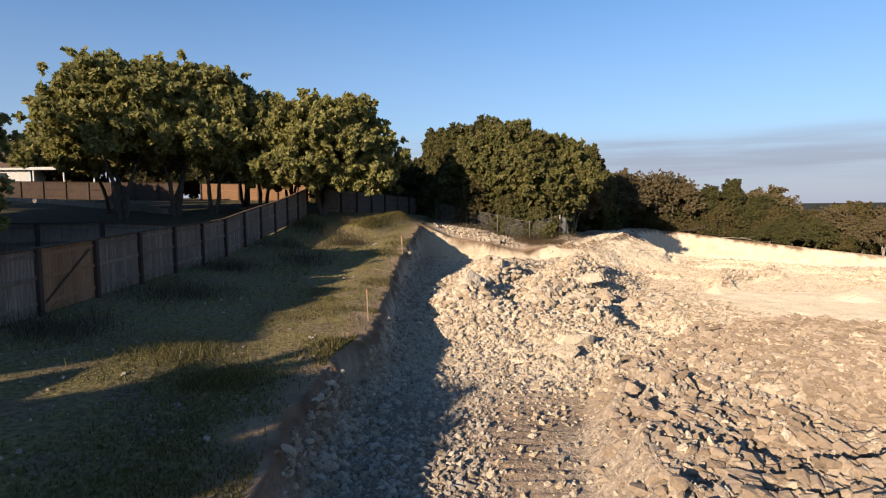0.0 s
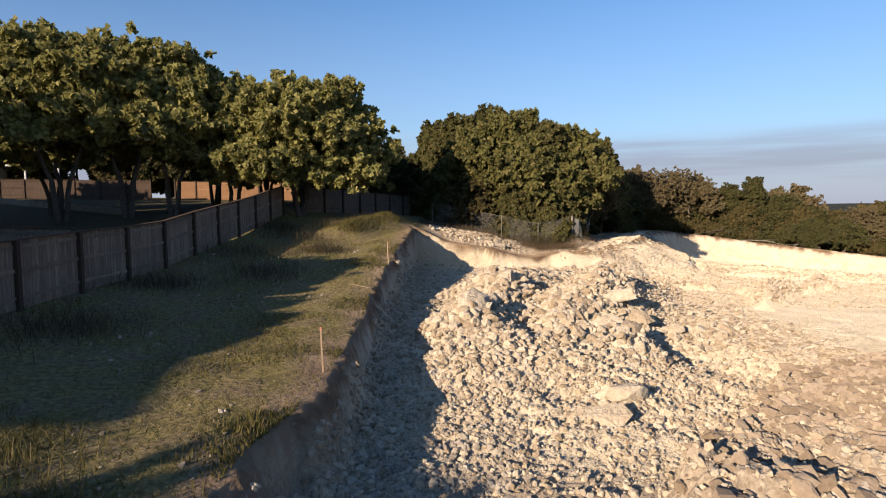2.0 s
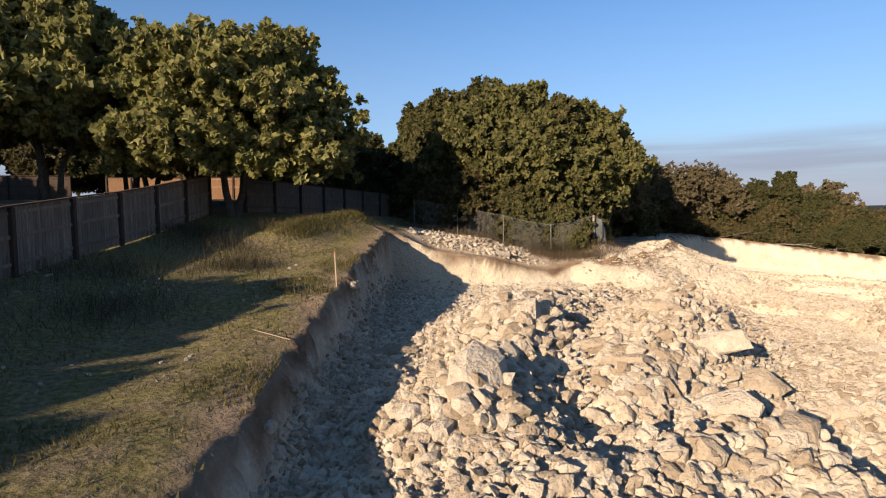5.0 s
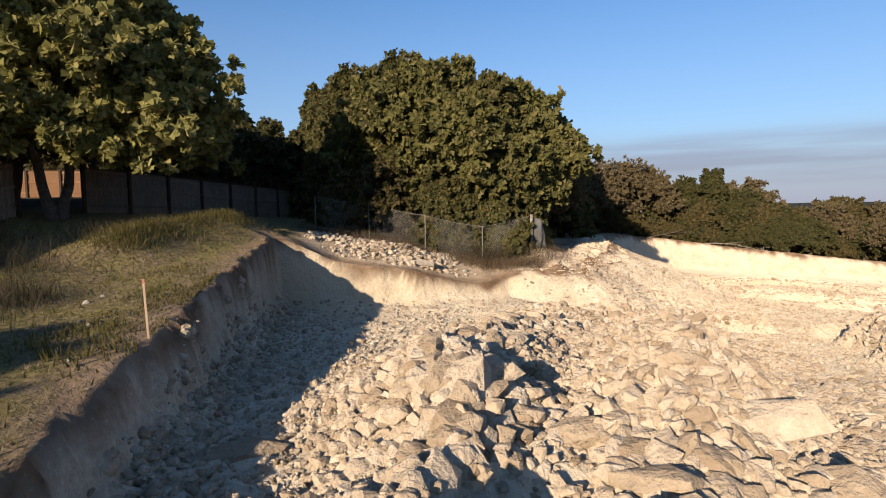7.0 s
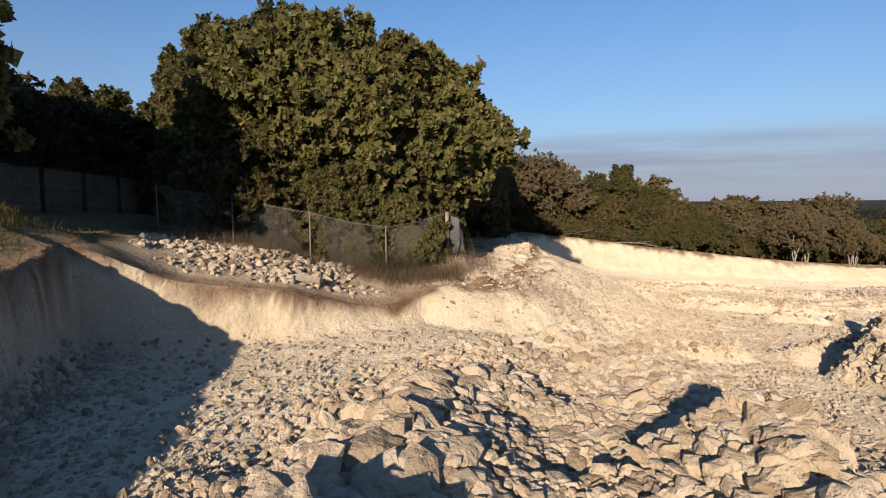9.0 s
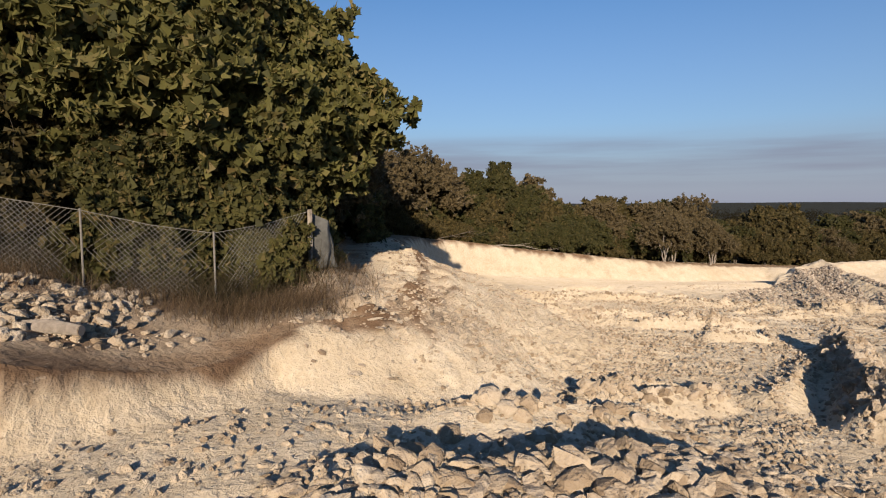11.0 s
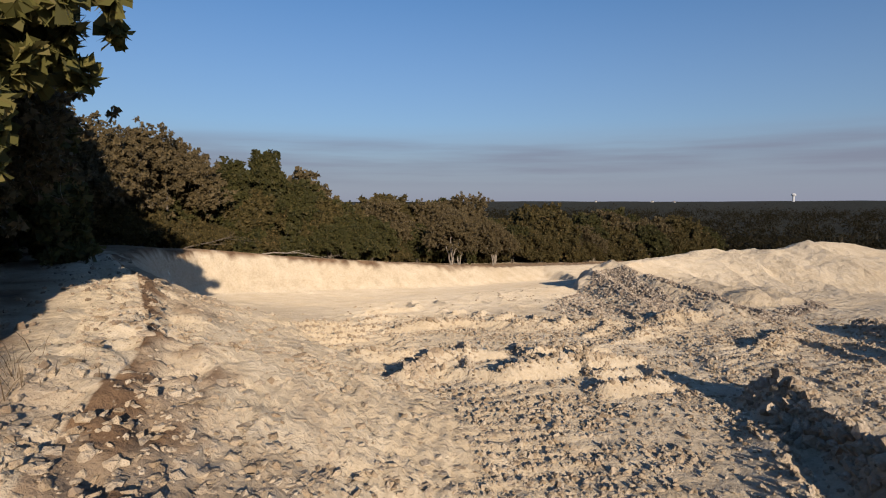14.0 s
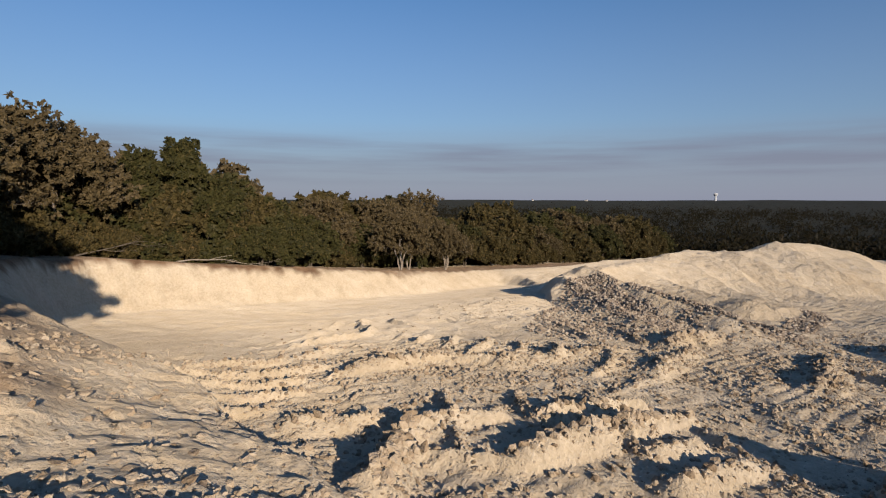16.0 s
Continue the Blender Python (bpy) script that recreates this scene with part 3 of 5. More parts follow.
def spaced(fine, lo, hi, mid_lo, mid_hi, mid, reach, close, finest):
    core = np.concatenate([np.arange(lo, close[0], fine), np.arange(close[0], close[1], finest), np.arange(close[1], hi + 1e-6, fine)])
    left = lo - np.cumsum(np.full(int((lo - mid_lo) / mid), mid))[::1]
    right = hi + np.cumsum(np.full(int((mid_hi - hi) / mid), mid))
    steps = mid * 1.16 ** np.arange(1, 60)
    out = np.cumsum(steps)
    out = out[out < reach]
    out = np.append(out, reach)
    return np.concatenate([(left[-1] - out)[::-1], left[::-1], core, right, right[-1] + out])


def make_ground():
    gx = spaced(0.13, -4.0, 50.0, -14.0, 70.0, 0.25, 4300, (8.0, 26.0), 0.072)
    gy = spaced(0.13, 6.0, 58.0, -2.0, 76.0, 0.25, 4300, (38.0, 54.0), 0.078)
    X, Y = np.meshgrid(gx, gy, indexing="ij")
    Z = height(X, Y)
    nx, ny = X.shape
    idx = np.arange(nx * ny).reshape(nx, ny)
    faces = np.stack([idx[:-1, :-1], idx[1:, :-1], idx[1:, 1:], idx[:-1, 1:]], -1).reshape(-1, 4)
    me = fast_mesh("ground", np.stack([X, Y, Z], -1).reshape(-1, 3), faces, GROUND, flat=False)
    d, run = rim_distance(X, Y)
    rough = ((d > 0) & (X < 64) & (Y < 60) & ~((run > 2) & (X < 22) & (d < run)))[:-1, :-1].ravel()
    me.polygons.foreach_set("use_smooth", ~rough)
    up = upper(X, Y)
    depth = up - Z
    wob = fbm(X, Y, 3, 3, 1)
    soil = np.where(d > 0, smooth(0.40, 0.08, depth + 0.45 * fbm(X, Y, 0.9, 3, 3)) * (d < 1.5 + 0.2 * run), 0.85 * smooth(-1.9, -0.6, d + 0.7 * wob) * smooth(4.0, 2.0, run)) * (1 - smooth(45, 60, X) * (d > 0))
    soil = np.maximum(soil, smooth(0.8, 0.2, np.abs(d)) * (d <= 0) * 0.8 * smooth(-0.4, 0.1, wob) * smooth(4.0, 2.0, run))
    grass = np.where(d > 0, 0, smooth(-0.2, -1.0, d + 0.6 * wob)) * np.where((X > -1.6) & (Y > 40), smooth(0, -1, (X + 0.5) - 0.0 * Y) , 1)
    grass = np.where((d < -14) & ~((X > 0) & (Y > 40) & (Y < 60) & (X < 20)), 1, grass)
    grass = np.where((X > 24) & (d > -6) & (d < 0), 0.25 * grass, grass)
    soil = np.maximum(soil, np.where((d < 0) & (X > -1.6) & (X < 24) & (Y > 40) & (Y < 70), (0.55 + 0.4 * smooth(-0.2, 0.3, fbm(X, Y, 1.4, 3, 2))) * (1 - smooth(2.5, 4.0, run) * smooth(-2.6, -1.2, d + 0.6 * wob)), 0))
    red = np.exp(-((X - 10.8) / 1.1) ** 2 - ((Y - 48.0) / 1.6) ** 2)
    soil = np.maximum(soil, 0.7 * red)
    soil = np.maximum(soil, 0.85 * smooth(-6, -4, d) * (d < 0.12 + 0.25 * (wob > 0.05)) * (X > 22))
    soil = np.maximum(soil, 0.85 * np.exp(-((X - 9.2) / 1.5) ** 2 - ((Y - 46.4) / 1.3) ** 2) * smooth(-0.5, 0.1, wob))
    soil = np.maximum(soil, 0.75 * smooth(2.5, 4.5, run) * (d > 0) * smooth(run * 0.75, 0.3, d) * smooth(-0.25, 0.25, fbm(0.45 * X + 0.89 * Y, 3 * (0.89 * X - 0.45 * Y), 5, 3, 2)) * (X < 24))
    soil = np.maximum(soil, 0.45 * smooth(9, 3, X) * smooth(0.05, 0.5, fbm(X, Y, 5, 3, 0)) * smooth(22, 12, Y) * (d > 0))
    gravel = np.where(d > 0, np.maximum(smooth(17, 13, Y) * smooth(9, 4, X), 0.6 * smooth(0.55, 0.9, fbm(X, Y, 7, 3, 4))), 0)
    gravel = np.maximum(gravel, np.where((d > 0) & (Y < 41) & (X < 3), 0.3 * smooth(0.5, 0.2, d + 0.25 * wob), 0))
    gravel = np.maximum(gravel, 0.8 * bed_mask(X, Y) * smooth(17, 9, X + 0.8 * fbm(X, Y, 4, 3, 2)) * (0.6 + 0.4 * smooth(-0.2, 0.2, wob)))
    # gravel colour here also stands for shade on the windrows' steep sides
    gravel = np.maximum(gravel, np.where((X > 30) & (X < 75) & (Y > 34), np.maximum(0.9 * heap_bands(X, Y) * (X < 50), 0.75 * flank_gravel_shade(X, Y)), 0))
    graded = smooth(1.0, 3.0, d) * smooth(24, 30, X) * smooth(47, 53, Y + 0.35 * (X - 40)) * smooth(2.2, 1.6, Z)
    zone = np.stack([grass, soil, gravel, 1 - 0.7 * graded], -1).reshape(-1, 4).astype(np.float32)
    at = me.color_attributes.new("zone", "FLOAT_COLOR", "POINT")
    at.data.foreach_set("color", zone.ravel())
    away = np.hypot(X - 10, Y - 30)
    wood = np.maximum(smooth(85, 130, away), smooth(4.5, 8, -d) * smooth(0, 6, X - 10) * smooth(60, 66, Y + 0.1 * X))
    # lawn behind the fence darkened: the yard's shade put into its colour
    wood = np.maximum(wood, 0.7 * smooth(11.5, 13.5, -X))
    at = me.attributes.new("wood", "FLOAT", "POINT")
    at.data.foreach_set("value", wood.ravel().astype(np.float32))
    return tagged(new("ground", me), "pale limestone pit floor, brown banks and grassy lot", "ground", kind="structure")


make_ground()


# ---------------------------------------------------------------- trees
def tube(verts, faces, a, b, ra, rb, sides=5):
    a, b = np.asarray(a, float), np.asarray(b, float)
    w = b - a
    w = w / (np.linalg.norm(w) + 1e-9)
    u = np.cross(w, (0.3, 0.2, 0.93) if abs(w[2]) < 0.9 else (1, 0, 0))
    u /= np.linalg.norm(u)
    v = np.cross(w, u)
    start = len(verts)
    for c, r in ((a, ra), (b, rb)):
        for i in range(sides):
            t = 2 * math.pi * i / sides
            verts.append(c + r * (math.cos(t) * u + math.sin(t) * v))
    for i in range(sides):
        j = (i + 1) % sides
        faces.append((start + i, start + j, start + sides + j, start + sides + i))


def leaves(centres, spread, per, size, r, flatten=0.7, up=0.3):
    """Small leaf blades scattered round clump centres, as one set of triangles."""
    tufts = 6 if per > 30 else 4 if per > 12 else 1
    centres = np.repeat(centres, tufts, 0) + r.normal(0, 1, (len(centres) * tufts, 3)) * (1.75 * spread * (tufts > 1))
    per, spread = per // tufts, spread * (0.62 if tufts > 1 else 1)
    n = len(centres) * per
    g = r.normal(0, 1, (n, 3))
    g *= np.minimum(1, 2.3 / (np.linalg.norm(g, axis=1, keepdims=True) + 1e-9))
    c = np.repeat(centres, per, 0) + g * np.array([spread, spread, spread * flatten]) * np.repeat(r.uniform(0.6, 1.5, len(centres)), per)[:, None]
    w = r.normal(0, 1, (n, 3))
    w[:, 2] += up
    w /= np.linalg.norm(w, axis=1, keepdims=True)
    u = np.cross(w, r.normal(0, 1, (n, 3)))
    u /= np.linalg.norm(u, axis=1, keepdims=True) + 1e-9
    s = size * r.uniform(0.6, 1.4, (n, 1))
    a, b = w * s, u * s * 0.42
    verts = np.stack([c - a - b, c - a + b, c + a], 1).reshape(-1, 3)
    return verts, np.arange(n * 3).reshape(-1, 3)


def crown_points(lobes, count, r, shell=0.55):
    out = []
    vol = np.array([l[3] * l[4] * l[5] for l in lobes]) ** 0.7
    pick = r.choice(len(lobes), count, p=vol / vol.sum())
    for i in pick:
        x, y, z, a, b, c = lobes[i]
        d = r.normal(0, 1, 3)
        d /= np.linalg.norm(d)
        k = shell + (1 - shell) * r.random() ** 0.6
        j = np.clip(r.normal(0, 0.26 * (a + b), 3), -0.8, 0.8) * (1, 1, 0.75)
        out.append((x + a * d[0] * k + j[0], y + b * d[1] * k + j[1], z + c * d[2] * k + j[2]))
    return np.array(out)


def tree_meshes(name, lobes, stems, clumps, per, size, spread, leaf, bark, seed, trunk_r=0.16, shell=0.55, twigs=True):
    """Wood and leaves for a tree at the origin. stems: lists of points up each main stem."""
    r = np.random.default_rng(seed)
    verts, faces, nodes, radii = [], [], [], []
    for s in stems:
        s = [np.array(p, float) for p in s]
        k = len(s) - 1
        for i in range(k):
            ra, rb = trunk_r * (1 - 0.75 * i / k), trunk_r * (1 - 0.75 * (i + 1) / k)
            steps = 3
            prev = s[i]
            for j in range(1, steps + 1):
                q = s[i] + (s[i + 1] - s[i]) * j / steps + (r.normal(0, 0.05, 3) if j < steps else 0)
                tube(verts, faces, prev, q, ra + (rb - ra) * (j - 1) / steps, ra + (rb - ra) * j / steps, 7)
                if i > 0 or j == steps:
                    nodes.append(q)
                    radii.append(ra + (rb - ra) * j / steps)
                prev = q
    pts = crown_points(lobes, clumps, r, shell)
    order = np.argsort(np.min(np.linalg.norm(pts[:, None] - np.array(nodes)[None], axis=2), axis=1))
    known, size_at, used = np.zeros((len(nodes) + 2 * clumps, 3)), np.zeros(len(nodes) + 2 * clumps), len(nodes)
    known[:used], size_at[:used] = np.array(nodes), np.array(radii)
    for i in order:
        p, nd = pts[i], known[:used]
        dist = np.linalg.norm(nd - p, axis=1) + 0.6 * np.maximum(0, nd[:, 2] - p[2])
        j = int(np.argmin(dist))
        a, ra = nd[j].copy(), min(size_at[j] * 0.7, 0.012 + 0.02 * dist[j])
        mid = (a + p) / 2 + r.normal(0, 0.12, 3) * dist[j] * 0.5
        if twigs or dist[j] > 0.8:
            tube(verts, faces, a, mid, ra, ra * 0.7, 4)
            tube(verts, faces, mid, p, ra * 0.7, 0.008, 3)
        known[used], known[used + 1] = mid, p
        size_at[used], size_at[used + 1] = ra * 0.7, 0.012
        used += 2
    ends = pts
    wood = mesh_from(name + "_wood", verts, faces, bark, flat=False)
    lv, lf = leaves(np.array(ends), spread, per, size, r)
    crown = fast_mesh(name + "_crown", lv, lf, leaf)
    return wood, crown


def plant(name, meshes, at, label, category, group="", turn=0.0, scale=1.0, sink=0.05, squash=1.0):
    thing = new(name)
    thing.matrix_basis = pose(at[0], at[1], height_at(*at[:2]) - sink, 0, 0, turn) @ Matrix.Diagonal((scale, scale, scale * squash, 1))
    part("trunk", meshes[0], None, thing)
    part("crown", meshes[1], None, thing)
    return tagged(thing, label, category, group)


def oak_form(r, h, spread, lobes=9, low=0.35):
    """Rounded tufts of foliage set round a broad dome."""
    out = []
    for i in range(int(lobes * 7)):
        t, k = 2.4 * i + r.uniform(-0.5, 0.5), math.sqrt(r.uniform(0.02, 1.0))
        dome = math.sqrt(max(0.0, 1 - (k * 0.96) ** 2))
        z = h * (low + (0.90 - low) * dome * (1 if r.random() < 0.68 else r.uniform(0.15, 0.8)))
        k, z = k * r.uniform(0.85, 1.15), z * r.uniform(0.82, 1.1)
        q = spread * r.uniform(0.08, 0.22)
        out.append((spread * k * 0.86 * math.cos(t), spread * k * 0.86 * math.sin(t), z, q * r.uniform(0.9, 1.3), q * r.uniform(0.9, 1.3), q * r.uniform(0.6, 0.95)))
    return out


def oak_stems(r, h, spread, count=3):
    out = []
    for i in range(count):
        t = 2 * math.pi * i / count + r.uniform(-0.4, 0.4)
        c, s = math.cos(t), math.sin(t)
        out.append([(0.12 * c, 0.12 * s, -0.2), (0.1 * spread * c, 0.1 * spread * s, h * 0.22), (0.3 * spread * c, 0.3 * spread * s, h * 0.45),
                    (0.42 * spread * c + r.normal(0, 0.2), 0.42 * spread * s + r.normal(0, 0.2), h * 0.75)])
    return out


def cedar_form(r, h, spread, tiers=8):
    """Upright plumes of foliage down to the ground."""
    out = []
    for i in range(tiers * 10):
        f = (i + r.random()) / (tiers * 10)
        w = spread * (1 - 0.86 * f ** 1.3) * r.uniform(0.75, 1.1)
        t = r.uniform(0, 2 * math.pi)
        q = spread * r.uniform(0.09, 0.2)
        out.append((w * 0.82 * math.cos(t), w * 0.82 * math.sin(t), h * (0.06 + 0.88 * f), q, q, q * r.uniform(1.2, 2.4)))
    return out


def cedar_stems(r, h):
    return [[(0, 0, -0.2), (0.1, 0, h * 0.3), (0, 0.1, h * 0.6), (0, 0, h * 0.95)]]


R = np.random.default_rng(11)
OAKS = [tree_meshes("oak", oak_form(R, h, s, 12, 0.40), oak_stems(R, h, s, c), 1900, 40, 0.21, 0.044, OAK_LEAF, BARK, sd, 0.14, 0.7) for h, s, c, sd in ((8.8, 4.0, 3, 1), (8.2, 3.7, 4, 2), (7.4, 3.6, 2, 3))]
SCRUB_OAKS = [tree_meshes("scrub_oak", oak_form(R, h, s, 12, 0.36), oak_stems(R, h, s, c), 1900, 40, 0.21, 0.044, SCRUB_OAK_LEAF, BARK, sd, 0.14, 0.7) for h, s, c, sd in ((8.8, 4.0, 3, 31), (8.0, 3.7, 4, 32))]
BIG_OAK = tree_meshes("big_oak", oak_form(R, 8.8, 5.2, 20, 0.30), oak_stems(R, 8.6, 5.0, 2), 5000, 36, 0.21, 0.046, OAK_LEAF, BARK, 4, 0.2, 0.7)
CEDARS = [tree_meshes("cedar", cedar_form(R, h, s), cedar_stems(R, h), 2100, 44, 0.18, 0.041, CEDAR_LEAF, BARK, sd, 0.14, 0.7) for h, s, sd in ((9.0, 2.9, 5), (7.2, 2.6, 6), (5.4, 2.7, 7))]
RIM_CEDARS = [tree_meshes("rim_cedar", cedar_form(R, h, s), cedar_stems(R, h), 1300, 32, 0.16, 0.055, DARK_RIM_LEAF, BARK, sd, 0.14, 0.6) for h, s, sd in ((7.2, 2.7, 21), (5.4, 2.6, 22))]
BARE = tree_meshes("bare", oak_form(R, 6.8, 3.3, 10), oak_stems(R, 6.5, 3.2, 4), 1900, 12, 0.14, 0.05, BRUSH_LEAF, PALE_BARK, 8, 0.10, 0.3)
SCRUBS = [tree_meshes("scrub", oak_form(R, h, s, 10, low), oak_stems(R, h, s, 4), 1000, 24, 0.2, 0.062, leaf, BARK, sd, 0.09, 0.6)
          for h, s, leaf, sd, low in ((5.2, 2.8, RIM_LEAF, 12, 0.2), (4.6, 2.9, DARK_RIM_LEAF, 13, 0.15), (5.6, 2.4, BRUSH_LEAF, 14, 0.34), (3.4, 2.6, RIM_LEAF, 15, 0.12))]

# oaks in the yard behind the fence
for i, (x, y, k, s) in enumerate([(-20.8, 37.6, 0, 1.14), (-18.2, 39.6, 1, 1.24), (-16.2, 40.8, 0, 1.08), (-14.0, 45.5, 2, 1.16), (-12.2, 46.5, 1, 1.0), (-16.5, 48.5, 0, 1.05), (-23.5, 41, 2, 1.1), (-11.0, 52, 2, 1.0)]):
    plant("oak_tree", OAKS[k], (x, y), "live oak with several leaning stems in the shaded yard", "tree", "oaks in the yard", 67 * i, s)
plant("oak_tree", BIG_OAK, (-8.9, 42.8), "broad live oak with a low forked trunk beside the fence", "tree", "", 40, 1.0)
# the clump above the pit's back wall
for i, (m, x, y, s) in enumerate([(SCRUB_OAKS[0], 4.6, 51.2, 1.04), (CEDARS[0], 8.2, 50.0, 0.98), (CEDARS[0], 1.4, 54.5, 0.98), (CEDARS[0], 6.4, 51.5, 1.0), (CEDARS[1], 3.2, 51.0, 0.95), (CEDARS[2], 5.6, 49.0, 0.8),
                                  (SCRUB_OAKS[1], 9.9, 52.0, 1.06), (SCRUB_OAKS[1], 6.0, 53.6, 1.2), (SCRUB_OAKS[0], 7.2, 50.8, 0.98), (CEDARS[0], 4.0, 53.2, 1.08), (CEDARS[2], 8.4, 48.8, 0.66), (SCRUBS[0], 2.6, 50.0, 0.8), (CEDARS[1], 6.4, 52.5, 1.1)]):
    plant("cedar_tree" if m in CEDARS else "oak_tree", m, (x, y), "dense olive-green cedar above the pit wall" if m in CEDARS else "dense scrub oak above the pit wall", "tree", "clump of trees", 50 * i, s)
plant("bare_tree", BARE, (12.4, 55.2), "pale half-bare tree beside the dense clump", "tree", "", 0, 0.92)
plant("scrub_tree", SCRUBS[2], (14.2, 60.6), "brown half-bare scrub tree beside the dense clump", "tree", "", 110, 0.72)
# the line of trees along the far rim
rr = np.random.default_rng(5)
plant("cedar_tree", RIM_CEDARS[0], (37.2, 75.2), "dark cedar standing above the rim scrub", "tree", "", 30, 1.04)
plant("cedar_tree", RIM_CEDARS[1], (34.6, 75.8), "dark cedar standing above the rim scrub", "tree", "", 80, 1.14)
plant("cedar_tree", RIM_CEDARS[1], (39.8, 74.6), "dark cedar standing above the rim scrub", "tree", "", 140, 1.0)
for i, (x, y, s) in enumerate([(27.5, 76, 1.12), (30.5, 76.5, 1.1), (24, 74.5, 1.08), (21, 72, 1.0), (52, 68.2, 0.7), (54.5, 69.0, 0.6), (58.6, 67.6, 0.62), (60.5, 68.5, 0.6)]):
    plant("bare_tree", BARE, (x, y), "grey half-bare tree on the far rim", "tree", "bare trees on the rim", 75 * i, s)
for i, (x, y, s) in enumerate([(23, 77.5, 0.95), (25.8, 78.5, 1.0), (28.6, 79, 1.02), (31.4, 80, 1.05), (33.5, 79.5, 1.1), (19.5, 73, 0.85), (42.5, 76, 1.05)]):
    plant("scrub_tree", SCRUBS[2 if i % 2 else 0], (x, y), "tall olive-brown scrub tree on the far rim", "tree", "rim trees", 61 * i, s)
for row, (off, count, low, high) in enumerate(((3.0, 40, 0.45, 1.05), (6.0, 36, 0.8, 1.3), (10.0, 30, 0.95, 1.5))):
    for i in range(count):
        x = 14 + (i + rr.uniform(-0.3, 0.3)) * 96 / count
        y = float(np.interp(x, [14, 24, 30, 46, 58, 75, 110], [62, 72, 74, 70, 67, 62, 52])) + off + rr.uniform(-1, 1.5)
        kind = rr.choice(5, p=[0.27, 0.28, 0.17, 0.16, 0.12])
        if kind == 4:
            plant("bare_tree", BARE, (x, y), "grey half-bare tree on the far rim", "tree", "bare trees on the rim", rr.uniform(0, 360), 0.78 * rr.uniform(low, high))
        else:
            plant("scrub_tree", SCRUBS[kind], (x, y), "scrubby olive-brown tree on the far rim", "tree", "rim trees", rr.uniform(0, 360), rr.uniform(low, high))
for i in range(24):
    x, y = -13 + i * 1.25, 60 + rr.uniform(-2, 7)
    m = [CEDARS[1], SCRUBS[0], SCRUBS[1], CEDARS[2]][rr.integers(0, 4)]
    plant("scrub_tree", m, (x, y), "dark scrubby tree behind the lot", "tree", "back trees", rr.uniform(0, 360), rr.uniform(1.0, 1.4))
for i, (x, y, s) in enumerate([(0.4, 58.0, 0.8), (-1.6, 63, 0.72), (-4.6, 64, 0.75)]):
    plant("cedar_tree", CEDARS[i % 2], (x, y), "tall dark cedar behind the lot", "tree", "back trees", 70 * i, s)
for i in range(30):
    x, y = -64 + i * 1.9, 71 + rr.uniform(-2, 4)
    m = [SCRUBS[0], SCRUBS[2], OAKS[2], SCRUBS[1]][rr.integers(0, 4)]
    plant("scrub_tree", m, (x, y), "dark tree beyond the back yards", "tree", "trees beyond the yards", rr.uniform(0, 360), rr.uniform(1.0, 1.45))
# unseen oaks added in the neighbouring yards to throw shade over the lot
for i, (x, y, s) in enumerate([(-15.5, -4.2, 0.70), (-15.2, 8.6, 0.62), (-15.4, 12.6, 0.64), (-15.8, 16.4, 0.66), (-16.4, -9.0, 0.7), (-15.6, -6.6, 0.66), (-24.5, 25.5, 1.05),
                               (-29, 28.5, 0.96), (-30, 23, 0.95), (-34, 31.5, 0.95), (-38, 38, 1.0), (-43, 44, 1.05), (-26.5, 25.8, 0.98), (-27.5, 23.6, 1.0)]):
    plant("oak_tree", OAKS[i % 3], (x, y), "live oak out of view, added to shade the lot", "tree", "", 30 * i, s)


def woodland():
    """Wooded country that falls away to the horizon: crowns of leafy clumps, too many to count."""
    r = np.random.default_rng(77)
    n = 2600
    a, d = r.uniform(-0.35, 1.95, n), 95 * (700 / 95) ** r.random(n)
    x, y = 10 + d * np.cos(a), 30 + d * np.sin(a)
    ok = (rim_distance(x, y)[0] < -14) & (np.abs(x + 20) > 1)
    x, y, d = x[ok], y[ok], d[ok]
    z = height(x, y)
    size = r.uniform(2.2, 4.2, len(x)) * (1 + d / 500)
    c = np.stack([x, y, z + size * 0.55], -1)
    per = 14
    lobes = np.repeat(c, per, 0) + r.normal(0, 0.42, (len(c) * per, 3)) * np.repeat(size, per)[:, None] * (1, 1, 0.6)
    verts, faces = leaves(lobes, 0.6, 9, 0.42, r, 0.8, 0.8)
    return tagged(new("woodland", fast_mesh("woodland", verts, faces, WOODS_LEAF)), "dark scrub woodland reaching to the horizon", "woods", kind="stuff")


woodland()


